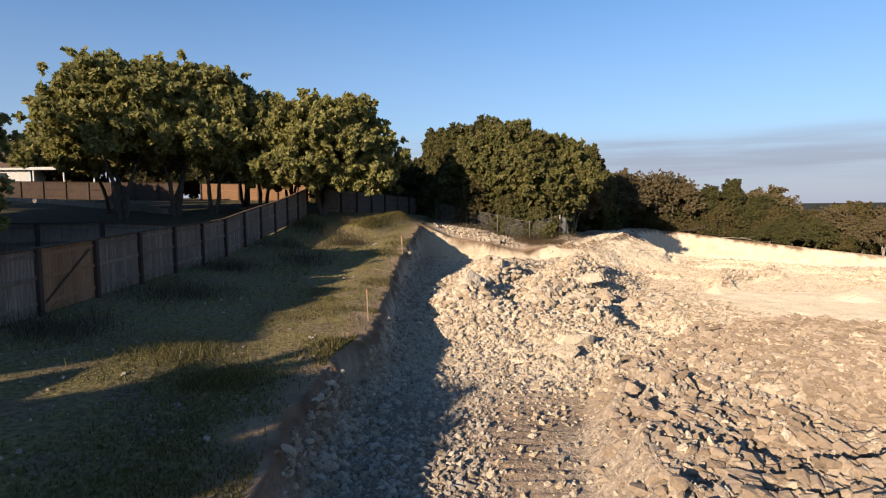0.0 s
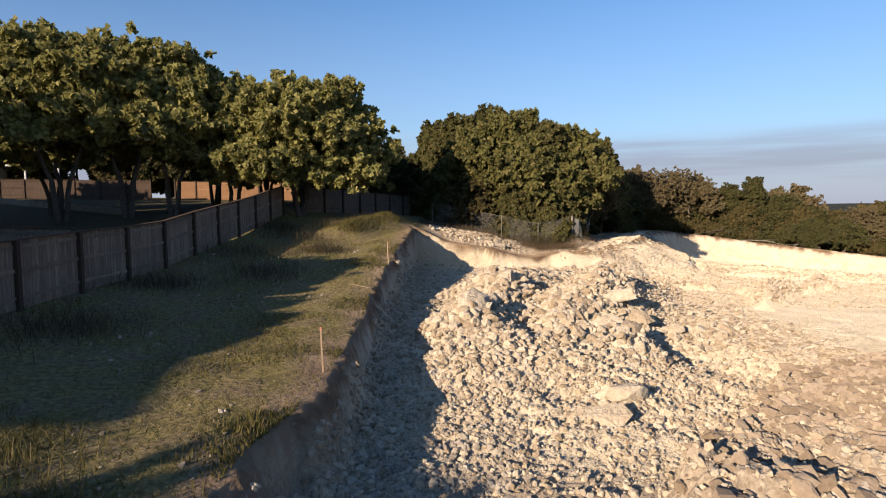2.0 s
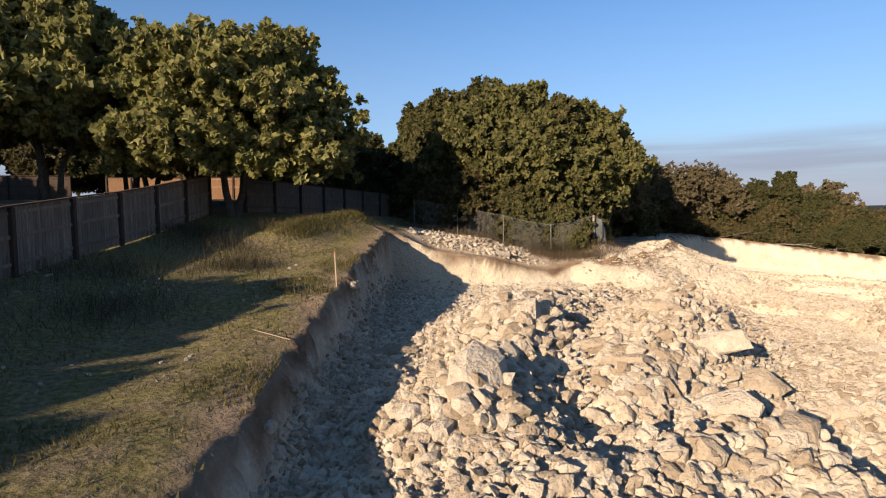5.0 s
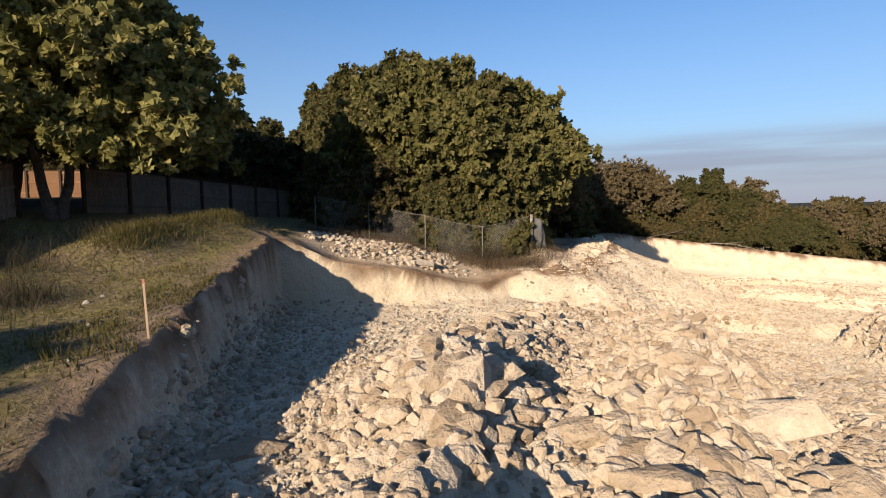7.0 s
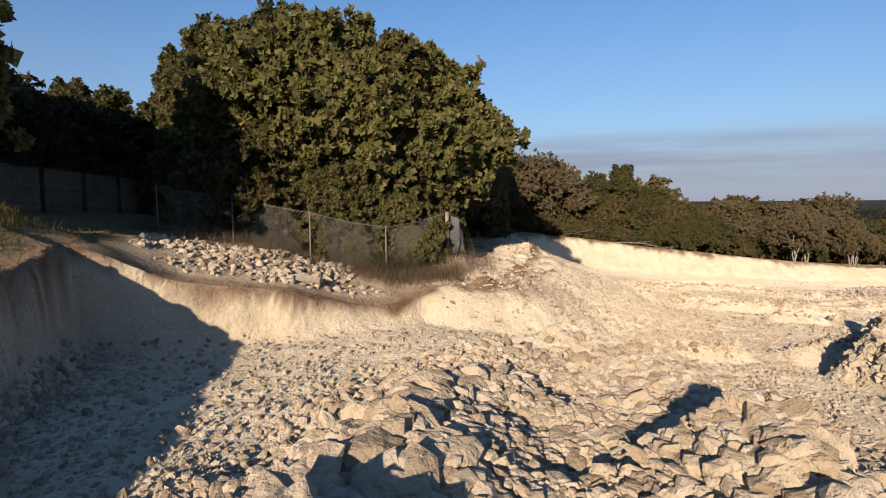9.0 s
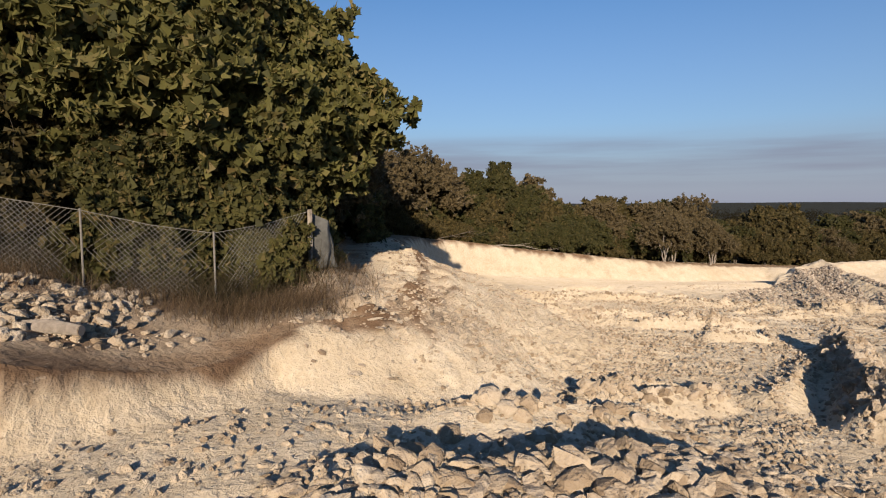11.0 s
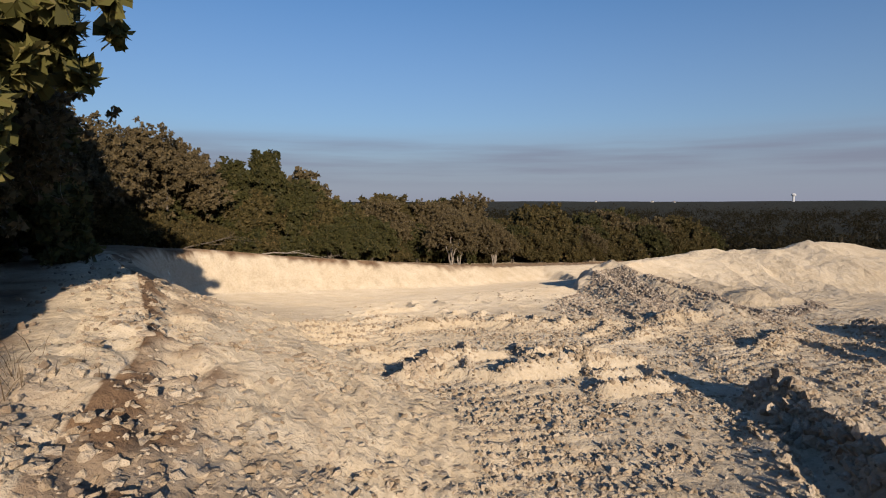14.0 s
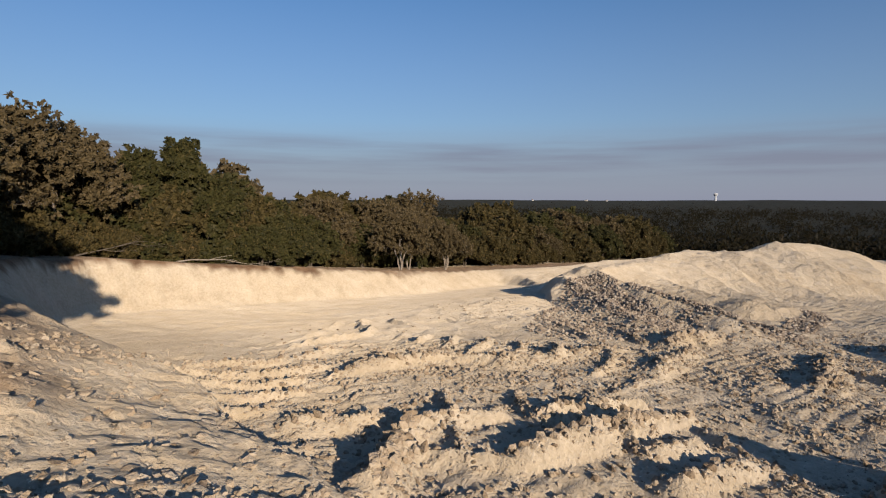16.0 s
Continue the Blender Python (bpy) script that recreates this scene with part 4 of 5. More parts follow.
# ---------------------------------------------------------------- stones
def rock_hull(r, count=18, flat=0.7):
    """A broken block with worn corners: the hull of points on a rough, rounded brick."""
    bm = bmesh.new()
    long, wide = r.uniform(0.95, 1.15), r.uniform(0.62, 0.85)
    shear = r.normal(0, 0.22, 2)
    for i in range(count):
        k = (i + 0.5) / count
        up, a = 1 - 2 * k, 2.4 * i + r.uniform(-0.5, 0.5)
        p = np.array([math.sqrt(1 - up * up) * math.cos(a), math.sqrt(1 - up * up) * math.sin(a), up])
        p = p / (np.abs(p) ** 5).sum() ** 0.2 * r.uniform(0.80, 1.04)
        bm.verts.new((p[0] * long + shear[0] * p[2], p[1] * wide + shear[1] * p[2], p[2] * flat))
    bmesh.ops.convex_hull(bm, input=bm.verts)
    bmesh.ops.delete(bm, geom=[v for v in bm.verts if not v.link_faces], context="VERTS")
    bmesh.ops.triangulate(bm, faces=bm.faces)
    bm.verts.index_update()
    v = np.array([w.co[:] for w in bm.verts])
    f = np.array([[w.index for w in face.verts] for face in bm.faces])
    bm.free()
    return v, f


R = np.random.default_rng(3)
HULLS = [rock_hull(R, int(R.integers(17, 26)), R.uniform(0.45, 0.8)) for _ in range(24)]
PEBBLES = [rock_hull(R, 9, R.uniform(0.5, 0.8)) for _ in range(8)]


def turns(r, n, tilt):
    """n rotation matrices with a random heading and a tilt."""
    a, b, c = r.uniform(-tilt, tilt, n), r.uniform(-tilt, tilt, n), r.uniform(0, 2 * math.pi, n)
    o, l = np.zeros(n), np.ones(n)
    X = np.stack([l, o, o, o, np.cos(a), -np.sin(a), o, np.sin(a), np.cos(a)], -1).reshape(n, 3, 3)
    Y = np.stack([np.cos(b), o, np.sin(b), o, l, o, -np.sin(b), o, np.cos(b)], -1).reshape(n, 3, 3)
    Z = np.stack([np.cos(c), -np.sin(c), o, np.sin(c), np.cos(c), o, o, o, l], -1).reshape(n, 3, 3)
    return Z @ Y @ X


def scatter(name, xs, ys, sizes, r, label, hulls=HULLS, lift=0.25, flat=1.0, tilt=0.6, stone=ROCK):
    """Loose stones lying on the ground, joined."""
    zs = height(xs, ys) + sizes * lift * flat
    pick = r.integers(0, len(hulls), len(xs))
    rot = turns(r, len(xs), tilt)
    V, F, base = [], [], 0
    for k, (v, f) in enumerate(hulls):
        m = pick == k
        if not m.any():
            continue
        w = np.einsum("nij,vj->nvi", rot[m], v * (1, 1, flat)) * sizes[m][:, None, None]
        w = w + np.stack([xs[m], ys[m], zs[m]], -1)[:, None]
        V.append(w.reshape(-1, 3))
        F.append((f[None] + base + np.arange(m.sum())[:, None, None] * len(v)).reshape(-1, 3))
        base += m.sum() * len(v)
    return tagged(new(name, fast_mesh(name, np.concatenate(V), np.concatenate(F), stone)), label, "stones", kind="stuff")


r = np.random.default_rng(21)
def heap_edge(y):
    """Where the heap of rubble ends on the bank side."""
    return np.interp(y, [14, 20, 26, 31, 33, 36, 38.8, 41], [-1.5, -1.0, -0.7, -0.3, 0.4, 1.5, 5.2, 11])


# rubble of the blasted beds
n = 85000
xs, ys = r.uniform(-1.6, 14, n), r.uniform(14.5, 40.5, n)
keep = np.exp(-((xs - 5.8) / 7.2) ** 4 - ((ys - 27.5) / 12) ** 4) * (0.35 + 0.65 * smooth(-0.25, 0.2, fbm(xs, ys, 4, 3, 1))) > r.random(n)
keep &= xs > heap_edge(ys) + 0.5 * fbm(xs, ys, 1.5, 2, 3)
xs, ys = xs[keep], ys[keep]
def coarse(x, y):
    """How coarse the rubble lies: blocks on the crests, chips in the hollows between."""
    c = np.maximum.reduce([ridge(x, y, a, b, 1, wide * 1.2) * k for (a, b, top, wide), k in zip(PILES, (0.55, 1.0, 0.8, 0.9, 0.6, 0.6, 0.6, 0.4))])
    return np.clip(c * (0.6 + 0.8 * smooth(-0.2, 0.3, fbm(x, y, 3.0, 3, 1))), 0, 1)


sizes = 0.02 + (0.07 + 0.26 * coarse(xs, ys)) * r.random(len(xs)) ** 3.2
for fine in (True, False):
    m = (sizes < 0.06) == fine
    scatter("rubble_chips" if fine else "rubble", xs[m], ys[m], sizes[m], r, "small limestone chips between the rubble" if fine else "broken pale limestone rubble across the pit floor", PEBBLES if fine else HULLS)
# tilted slabs of the thin beds on the near right
n = 7500
xs, ys = r.uniform(3.5, 30, n), r.uniform(5, 26, n)
keep = (bed_mask(xs, ys) * smooth(24, 12, xs) * (0.15 + 0.6 * smooth(-0.2, 0.3, fbm(xs, ys, 5, 3, 2)))) > r.random(n)
scatter("slab_rubble", xs[keep], ys[keep], 0.08 + 0.26 * r.random(keep.sum()) ** 2.2, r, "cracked and tilted slabs of thin brown limestone beds", lift=0.2, flat=0.4, tilt=0.3, stone=BROKEN)
n = 9000
xs, ys = r.uniform(4.5, 15.5, n), r.uniform(22, 40, n)
keep = (smooth(4.5, 6.5, xs) * smooth(15.5, 12, xs) * smooth(22, 25, ys) * smooth(40, 37, ys) * (1 - 0.8 * coarse(xs, ys)) * smooth(-0.35, 0.1, fbm(xs, ys, 4.5, 3, 4))) > r.random(n)
scatter("bed_scales", xs[keep], ys[keep], 0.05 + 0.17 * r.random(keep.sum()) ** 2.0, r, "flat overlapping scales of broken limestone bed", lift=0.35, flat=0.42, tilt=0.38)
# brown broken rock between them
n = 60000
xs, ys = r.uniform(2.5, 20, n), r.uniform(4, 26, n)
keep = (bed_mask(xs, ys) * smooth(20, 11, xs) * (0.2 + 0.8 * smooth(-0.3, 0.2, fbm(xs, ys, 3, 3, 4)))) > r.random(n)
scatter("broken_rock", xs[keep], ys[keep], 0.03 + 0.19 * r.random(keep.sum()) ** 2.8, r, "brown angular broken rock on the pit floor", PEBBLES, lift=0.1, flat=0.75, tilt=0.5, stone=BROKEN)
# gravel on the shaded strip below the bank
n = 16000
ys = r.uniform(4, 42, n)
xs = np.interp(ys, [p[1] for p in RIM[1:12]], [p[0] for p in RIM[1:12]]) + 0.5 + (np.maximum(heap_edge(ys), 0.3) + 2.9) * r.random(n) ** 1.3
sizes = 0.02 + 0.085 * r.random(n) ** 3
for dull in (True, False):
    m = (ys + 2 * fbm(xs, ys, 3, 2, 1) < 18) == dull
    scatter("dull_gravel" if dull else "strip_gravel", xs[m], ys[m], sizes[m], r, "dark brown gravel below the cut bank" if dull else "grey gravel below the cut bank", PEBBLES, lift=0.1, stone=CHIPS if dull else ROCK)
# loose stones over the whole floor
n = 26000
xs, ys = np.append(r.uniform(-2.4, 14, n // 2), r.uniform(12, 44, n // 2)), np.append(r.uniform(5, 42, n // 2), r.uniform(34, 60, n // 2))
d, run = rim_distance(xs, ys)
keep = (d > 0.15) & (smooth(-0.3, 0.35, fbm(xs, ys, 3, 3, 5)) * np.where((xs > 14) & (ys > 34), 0.25, 1.0) > r.random(n) * 0.9)
scatter("loose_stones", xs[keep], ys[keep], 0.018 + 0.07 * r.random(keep.sum()) ** 3.5, r, "small loose limestone chips on the pit floor", PEBBLES, lift=0.0)
n = 190000
xs, ys = r.uniform(11, 42, n), r.uniform(34, 60, n)
d, run = rim_distance(xs, ys)
band = np.maximum(smooth(0.16, 0.02, np.abs(fbm(xs, ys, 3.2, 3, 2))), 0.8 * smooth(0.12, 0.02, np.abs(fbm(xs * 0.5 + ys, ys * 0.4 - xs, 4.5, 3, 4))))
lip = lips_of(xs, ys)
keep = (d > run * 0.8) & (np.maximum.reduce([0.07 * smooth(34, 26, xs) + 0.03 + 0.4 * band, 1.2 * windrow(xs, ys), 1.6 * lip]) * (0.35 + 0.65 * smooth(46, 32, xs)) * smooth(60, 53, ys) * smooth(57.5, 55.5, 0.75 * xs + 0.66 * ys) > r.random(n))
scatter("clods", xs[keep], ys[keep], 0.02 + (0.07 + 0.13 * smooth(0.1, 0.4, lip[keep])) * r.random(keep.sum()) ** 2.8, r, "crumbly limestone clods thrown up along the tracks", PEBBLES, lift=0.15)
# stones of the bank and its edge
n = 5200
ys = r.uniform(4, 42, n)
xs = np.interp(ys, [p[1] for p in RIM[1:12]], [p[0] for p in RIM[1:12]]) + 0.2 + np.abs(r.normal(0.25, 0.35, n))
scatter("bank_stones", xs, ys, 0.025 + 0.11 * r.random(n) ** 3, r, "pale stones sticking out of the cut bank")
# stones in the lot and on the shelf under the trees
n = 1300
xs, ys = r.uniform(-10.5, -3, n), r.uniform(6, 34, n)
keep = smooth(0.05, 0.5, fbm(xs, ys, 3.0, 3, 3)) > r.random(n)
scatter("lot_stones", xs[keep], ys[keep], 0.015 + 0.055 * r.random(keep.sum()) ** 3, r, "dull stones strewn in the weeds of the lot", PEBBLES, stone=CHIPS)
n = 3000
xs, ys = r.uniform(-0.8, 6.2, n), r.uniform(43.3, 47.3, n)
keep = smooth(-0.2, 0.3, fbm(xs, ys, 2.0, 3, 4)) * smooth(6.2, 4.2, xs) * smooth(43.3, 44.3, ys) > r.random(n)
scatter("shelf_stones", xs[keep], ys[keep], 0.02 + 0.13 * r.random(keep.sum()) ** 3.2, r, "pale stones heaped on brown soil by the wire fence")
# coarse gravel down one flank of each spoil heap
n = 150000
xs, ys = r.uniform(31, 49, n), r.uniform(40, 55, n)
wx, wy = xs + 0.5 * fbm(xs, ys, 2.5, 3, 1), ys + 0.5 * fbm(xs, ys, 2.5, 3, 2)
band = heap_bands(wx, wy)
keep = 0.5 * band > r.random(n)
scatter("heap_gravel", xs[keep], ys[keep], 0.03 + 0.085 * r.random(keep.sum()) ** 2.2, r, "coarse brown gravel on the flanks of the spoil heaps", PEBBLES, stone=HEAP_GRAVEL)
# broken beds on the long spur
n = 4200
xs, ys = r.uniform(7.5, 24, n), r.uniform(40, 66, n)
d, run = rim_distance(xs, ys)
keep = (d > -0.8) & (d < run * 0.95) & (run > 2) & ((ys < 49.5) | (r.random(n) < 0.25)) & (smooth(-0.2, 0.25, fbm(0.45 * xs + 0.89 * ys, 2.5 * (0.89 * xs - 0.45 * ys), 3.5, 3, 1)) > r.random(n))
scatter("bedded_slabs", xs[keep], ys[keep], 0.04 + 0.12 * r.random(keep.sum()) ** 2.8, r, "thin broken limestone slabs down the spur", lift=0.1, flat=0.3, tilt=0.25)
n = 16000
xs, ys = r.uniform(7.0, 21, n), r.uniform(40.5, 58, n)
d, run = rim_distance(xs, ys)
keep = (d > -1.0) & (d < run * 1.05) & (run > 2) & (0.12 + 0.88 * smooth(-0.1, 0.35, fbm(xs, ys, 2.4, 3, 2)) > r.random(n))
scatter("spur_chips", xs[keep], ys[keep], 0.02 + 0.085 * r.random(keep.sum()) ** 2.6, r, "pale limestone chips strewn down the spur", PEBBLES, lift=0.1, flat=0.7)
# stones and crumbs along the brow of the spur
n = 1800
xs, ys = r.uniform(6.5, 22, n), r.uniform(43, 66, n)
d, run = rim_distance(xs, ys)
keep = (d > -2.6) & (d < 0.8) & (run > 1.5)
scatter("brow_stones", xs[keep], ys[keep], 0.02 + 0.08 * r.random(keep.sum()) ** 3, r, "brown stones and clods along the brow of the spur", PEBBLES, stone=BROKEN)
# grit of the near floor
n = 22000
xs, ys = r.uniform(-2.2, 16, n), r.uniform(3, 18, n)
d, run = rim_distance(xs, ys)
keep = (d > 0.3) & (0.25 + 0.75 * smooth(-0.2, 0.3, fbm(xs, ys, 2.2, 3, 4)) > r.random(n))
half = r.random(keep.sum()) < 0.55
scatter("floor_stones", xs[keep][half], ys[keep][half], 0.02 + 0.10 * r.random(half.sum()) ** 3, r, "angular limestone stones on the pit floor", PEBBLES)
scatter("floor_grit", xs[keep][~half], ys[keep][~half], 0.02 + 0.07 * r.random((~half).sum()) ** 2.5, r, "dull brown grit on the pit floor", PEBBLES, stone=CHIPS)

# the boulders that can be told apart
heap = tagged(new("rubble_heap"), "heap of pale angular limestone boulders on the pit floor", "rubble")
boulder_meshes = [fast_mesh("boulder", v, f, ROCK) for v, f in HULLS]
r = np.random.default_rng(31)
made = 0
while made < 270:
    x, y = r.uniform(-0.8, 13.5), r.uniform(16, 40)
    crest = sum(float(ridge(np.array([x]), np.array([y]), a, b, 1, wide * 1.15)[0]) for a, b, top, wide in PILES)
    if x < heap_edge(y) + 0.3 or r.random() > 0.03 + crest * (0.5 if y < 23 else 1.0):
        continue
    s = 0.13 + (0.06 + 0.26 * float(coarse(np.array([x]), np.array([y]))[0])) * r.random() ** 1.8
    o = part("boulder", boulder_meshes[r.integers(0, 24)], ROCK, heap)
    o.matrix_basis = pose(x, y, height_at(x, y) + 0.22 * s, r.uniform(-35, 35), r.uniform(-35, 35), r.uniform(0, 360)) @ Matrix.Diagonal((s * r.uniform(0.9, 1.5), s, s * r.uniform(0.7, 1), 1))
    made += 1
for x, y, long, wide, thick, turn, tip in ((-0.75, 29.9, 0.75, 0.42, 0.28, 15, 8), (1.15, 25.0, 0.62, 0.55, 0.5, 70, 20), (4.4, 19.0, 0.62, 0.5, 0.42, 20, -8), (3.4, 17.8, 0.78, 0.5, 0.3, -15, 10), (5.9, 25.6, 0.7, 0.5, 0.35, -35, 18),
                                          (6.9, 28.5, 0.85, 0.55, 0.4, -30, 15), (7.6, 27.6, 0.6, 0.45, 0.35, -40, 22), (2.5, 29.7, 0.5, 0.42, 0.35, 30, 12), (4.2, 26.0, 0.6, 0.38, 0.3, 60, 14), (2.6, 32.4, 0.5, 0.4, 0.35, 10, 20),
                                          (4.3, 28.8, 0.55, 0.4, 0.32, -20, 16), (1.9, 27.2, 0.55, 0.32, 0.26, 65, 24), (6.1, 23.8, 0.5, 0.42, 0.36, 40, 10), (5.0, 35.6, 0.42, 0.34, 0.3, 5, 15), (0.4, 27.5, 0.5, 0.4, 0.34, 110, 12)):
    o = part("boulder", boulder_meshes[made % 24], ROCK, heap)
    o.matrix_basis = pose(x, y, height_at(x, y) + 0.12 * thick, tip, -tip * 0.6, turn) @ Matrix.Diagonal((long, wide * 1.2, thick * 1.25, 1))
    made += 1

# ---------------------------------------------------------------- fence
PICKET = mesh_from("picket", *(lambda b: ([v.co[:] for v in b.verts], [[v.index for v in f.verts] for f in b.faces]))(box(bmesh.new(), (0.004, 0.0, 0.03), (0.138, 0.018, 1.80))), FENCE_WOOD)

GATE_PICKET = PICKET.copy()
GATE_PICKET.materials[0] = NEW_WOOD


def upper_at(x, y):
    return float(upper(np.array([float(x)]), np.array([float(y)]))[0])


def fence_run(a, b, label, single=False, wood=FENCE_WOOD, panel=2.4, gates=()):
    """A board fence: square posts, rails and cap on the lot side, boards behind."""
    a, b = Vector((*a, 0)), Vector((*b, 0))
    length, top = (b - a).length, 1.83
    n = max(1, round(length / panel))
    base = upper_at(a.x, a.y)
    thing = new("wooden_fence")
    thing.matrix_basis = pose(a.x, a.y, base)
    way = (b - a).normalized()
    turn = pose(0, 0, 0, 0, 0, math.degrees(math.atan2(way.y, way.x)))
    joined = bmesh.new()
    spots = [a + (b - a) * i / n for i in range(n + 1)]
    zs = [upper_at(p.x, p.y) - base for p in spots]
    for p, z in zip(spots, zs):
        o = part("post", box(bmesh.new(), (-0.07, -0.12, -0.4), (0.07, 0.0, top - 0.03), 0.008), POST_WOOD, thing)
        o.matrix_basis = Matrix.Translation((p.x - a.x, p.y - a.y, z)) @ turn
    for i in range(n):
        p, q, rise = spots[i], spots[i + 1], zs[i + 1] - zs[i]
        w = (q - p).length
        here = Matrix.Translation((p.x - a.x, p.y - a.y, zs[i])) @ turn
        boards = NEW_WOOD if i in gates else wood
        for name, z0, z1, y0, y1 in (("rail", 0.28, 0.37, -0.04, 0.0), ("rail", 0.98, 1.08, -0.05, 0.0), ("rail", 1.60, 1.69, -0.04, 0.0), ("cap", top - 0.02, top + 0.02, -0.11, 0.05)):
            bm = box(bmesh.new(), (0.0 if name == "cap" else 0.07, y0, z0), (w if name == "cap" else w - 0.07, y1, z1), 0.004)
            for v in bm.verts:
                v.co.z += rise * v.co.x / w
            part(name, bm, POST_WOOD if name == "cap" else boards, thing).matrix_basis = here
        if i in gates:
            bm = box(bmesh.new(), (-0.05, -0.07, 0), (0.05, -0.051, 1.85))
            for v in bm.verts:
                v.co.z = 0.32 if v.co.z < 1 else 1.66
                v.co.x += 0.2 if v.co.z < 1 else w - 0.3
            part("brace", bm, POST_WOOD, thing).matrix_basis = here
        if single and i not in gates:
            for k in range(int(w / 0.143)):
                o = part("picket", PICKET, boards, thing)
                o.matrix_basis = here @ Matrix.Translation((0.143 * k, 0, rise * 0.143 * k / w))
        elif i not in gates:
            for k in range(int(w / 0.143)):
                bm = box(joined, (0.143 * k + 0.003, 0, 0.03 + rise * 0.143 * k / w), (0.143 * k + 0.14, 0.018, 1.80 + rise * 0.143 * k / w))
                bm.verts.ensure_lookup_table()
                for v in bm.verts[-8:]:
                    v.co = here @ v.co
        if i in gates:
            for k in range(int(w / 0.143)):
                part("picket", GATE_PICKET, None, thing).matrix_basis = here @ Matrix.Translation((0.143 * k, 0, rise * 0.143 * k / w))
    if len(joined.verts):
        tagged(part("board_panel", joined, wood, thing), "close-set cedar boards", kind="stuff")
    return tagged(thing, label, "fence")


fence_run((-11.6, -14), (-11.6, 6.5), "weathered grey cedar privacy fence along the lot")
fence_run((-11.2, 10.5), (-10.0, 42.5), "weathered grey cedar privacy fence with a plain gate", True, gates=(2,))
fence_run((-9.6, 46.5), (-2.5, 61), "weathered grey cedar privacy fence under the oaks")
fence_run((-19, 23.2), (-11.3, 23.6), "sunlit cedar fence between two yards")
# boards in the dark post wood: tree shade put into their colour
fence_run((-52, 62), (-27, 60), "cedar fence at the back of the yard, darkened in place of tree shade", wood=POST_WOOD)
fence_run((-27, 65), (-9, 62), "fresh orange cedar fence behind the yard oaks", wood=NEW_WOOD)

# ---------------------------------------------------------------- the neighbours' house
WHITE = material("painted_siding", build_plain((0.62, 0.60, 0.56), 0.1, 3.0, 0.004))
SHINGLE = material("brown_shingle", build_plain((0.13, 0.085, 0.065), 0.35, 8.0, 0.03))
GLASS = material("window_glass", build_plain((0.03, 0.035, 0.04), 0.1, 2.0, 0.0), 0.1)
STONE = material("pale_edging", build_plain((0.22, 0.195, 0.16), 0.25, 5.0, 0.02))
METAL = material("galvanised_wire", build_plain((0.20, 0.185, 0.165), 0.25, 20.0, 0.001), 0.5)


def gable_house(at, size, eave, ridge_h, label, turn=0.0):
    x, y, g = *at, upper_at(*at)
    w, d = size[0] / 2, size[1] / 2
    thing = new("house")
    thing.matrix_basis = pose(x, y, g - 0.1, 0, 0, turn)
    part("wall", box(bmesh.new(), (-w, -d, 0), (w, d, eave)), WHITE, thing)
    bm = bmesh.new()
    o = 0.5
    low = [bm.verts.new(p) for p in ((-w - o, -d - o, eave), (w + o, -d - o, eave), (w + o, d + o, eave), (-w - o, d + o, eave))]
    top = [bm.verts.new(p) for p in ((-w * 0.55, 0, ridge_h), (w * 0.55, 0, ridge_h))]
    for f in ((low[0], low[1], top[1], top[0]), (low[2], low[3], top[0], top[1]), (low[1], low[2], top[1]), (low[3], low[0], top[0]), (low[3], low[2], low[1], low[0])):
        bm.faces.new(f)
    part("roof", bm, SHINGLE, thing, "brown shingle hip roof")
    part("fascia", box(bmesh.new(), (-w - o - 0.02, -d - o - 0.06, eave - 0.2), (w + o + 0.02, -d - o - 0.003, eave + 0.04)), WHITE, thing)
    for k in (-0.5, 0.1, 0.6):
        part("window", box(bmesh.new(), (w * k - 0.5, -d - 0.03, 1.0), (w * k + 0.5, -d - 0.002, eave - 0.5)), GLASS, thing)
    return tagged(thing, label, "house")


# first house is out of view, added and sized to shade the lot
gable_house((-25.2, 9.6), (13, 23.2), 6.1, 7.3, "unseen white two-storey house with a brown roof, added to shade the lot", 2.0)
gable_house((-55.0, 72), (16, 11), 3.2, 6.4, "white house with a brown shingle hip roof")
patio = new("patio_cover")
patio.matrix_basis = pose(-42.5, 67.5, upper_at(-42.5, 67.5))
part("roof", box(bmesh.new(), (-3.6, -2.2, 3.15), (3.6, 2.2, 3.35), 0.03), SHINGLE, patio)
part("beam", box(bmesh.new(), (-3.7, -2.32, 3.10), (3.7, -2.21, 3.42), 0.02), WHITE, patio, "white fascia beam")
for x in (-3.4, 0, 3.4):
    part("post", box(bmesh.new(), (x - 0.08, -2.15, -0.2), (x + 0.08, -1.99, 3.15), 0.01), WHITE, patio)
tagged(patio, "open patio cover with white posts and beam", "patio cover")

edging = new("stone_edging")
edging.matrix_basis = pose(-46, 57, upper_at(-46, 57))
for i in range(22):
    x, y = -46 + 26.5 * i / 22, 57 - 15.5 * i / 22
    o = part("block", box(bmesh.new(), (0, -0.15, -0.2), (1.37, 0.15, 0.34), 0.03), STONE, edging)
    o.matrix_basis = Matrix.Translation((x + 46, y - 57, upper_at(x, y) - upper_at(-46, 57))) @ pose(0, 0, 0, 0, 0, math.degrees(math.atan2(-15.5, 26.5)))
tagged(edging, "low pale stone edging across the shaded lawn", "edging")

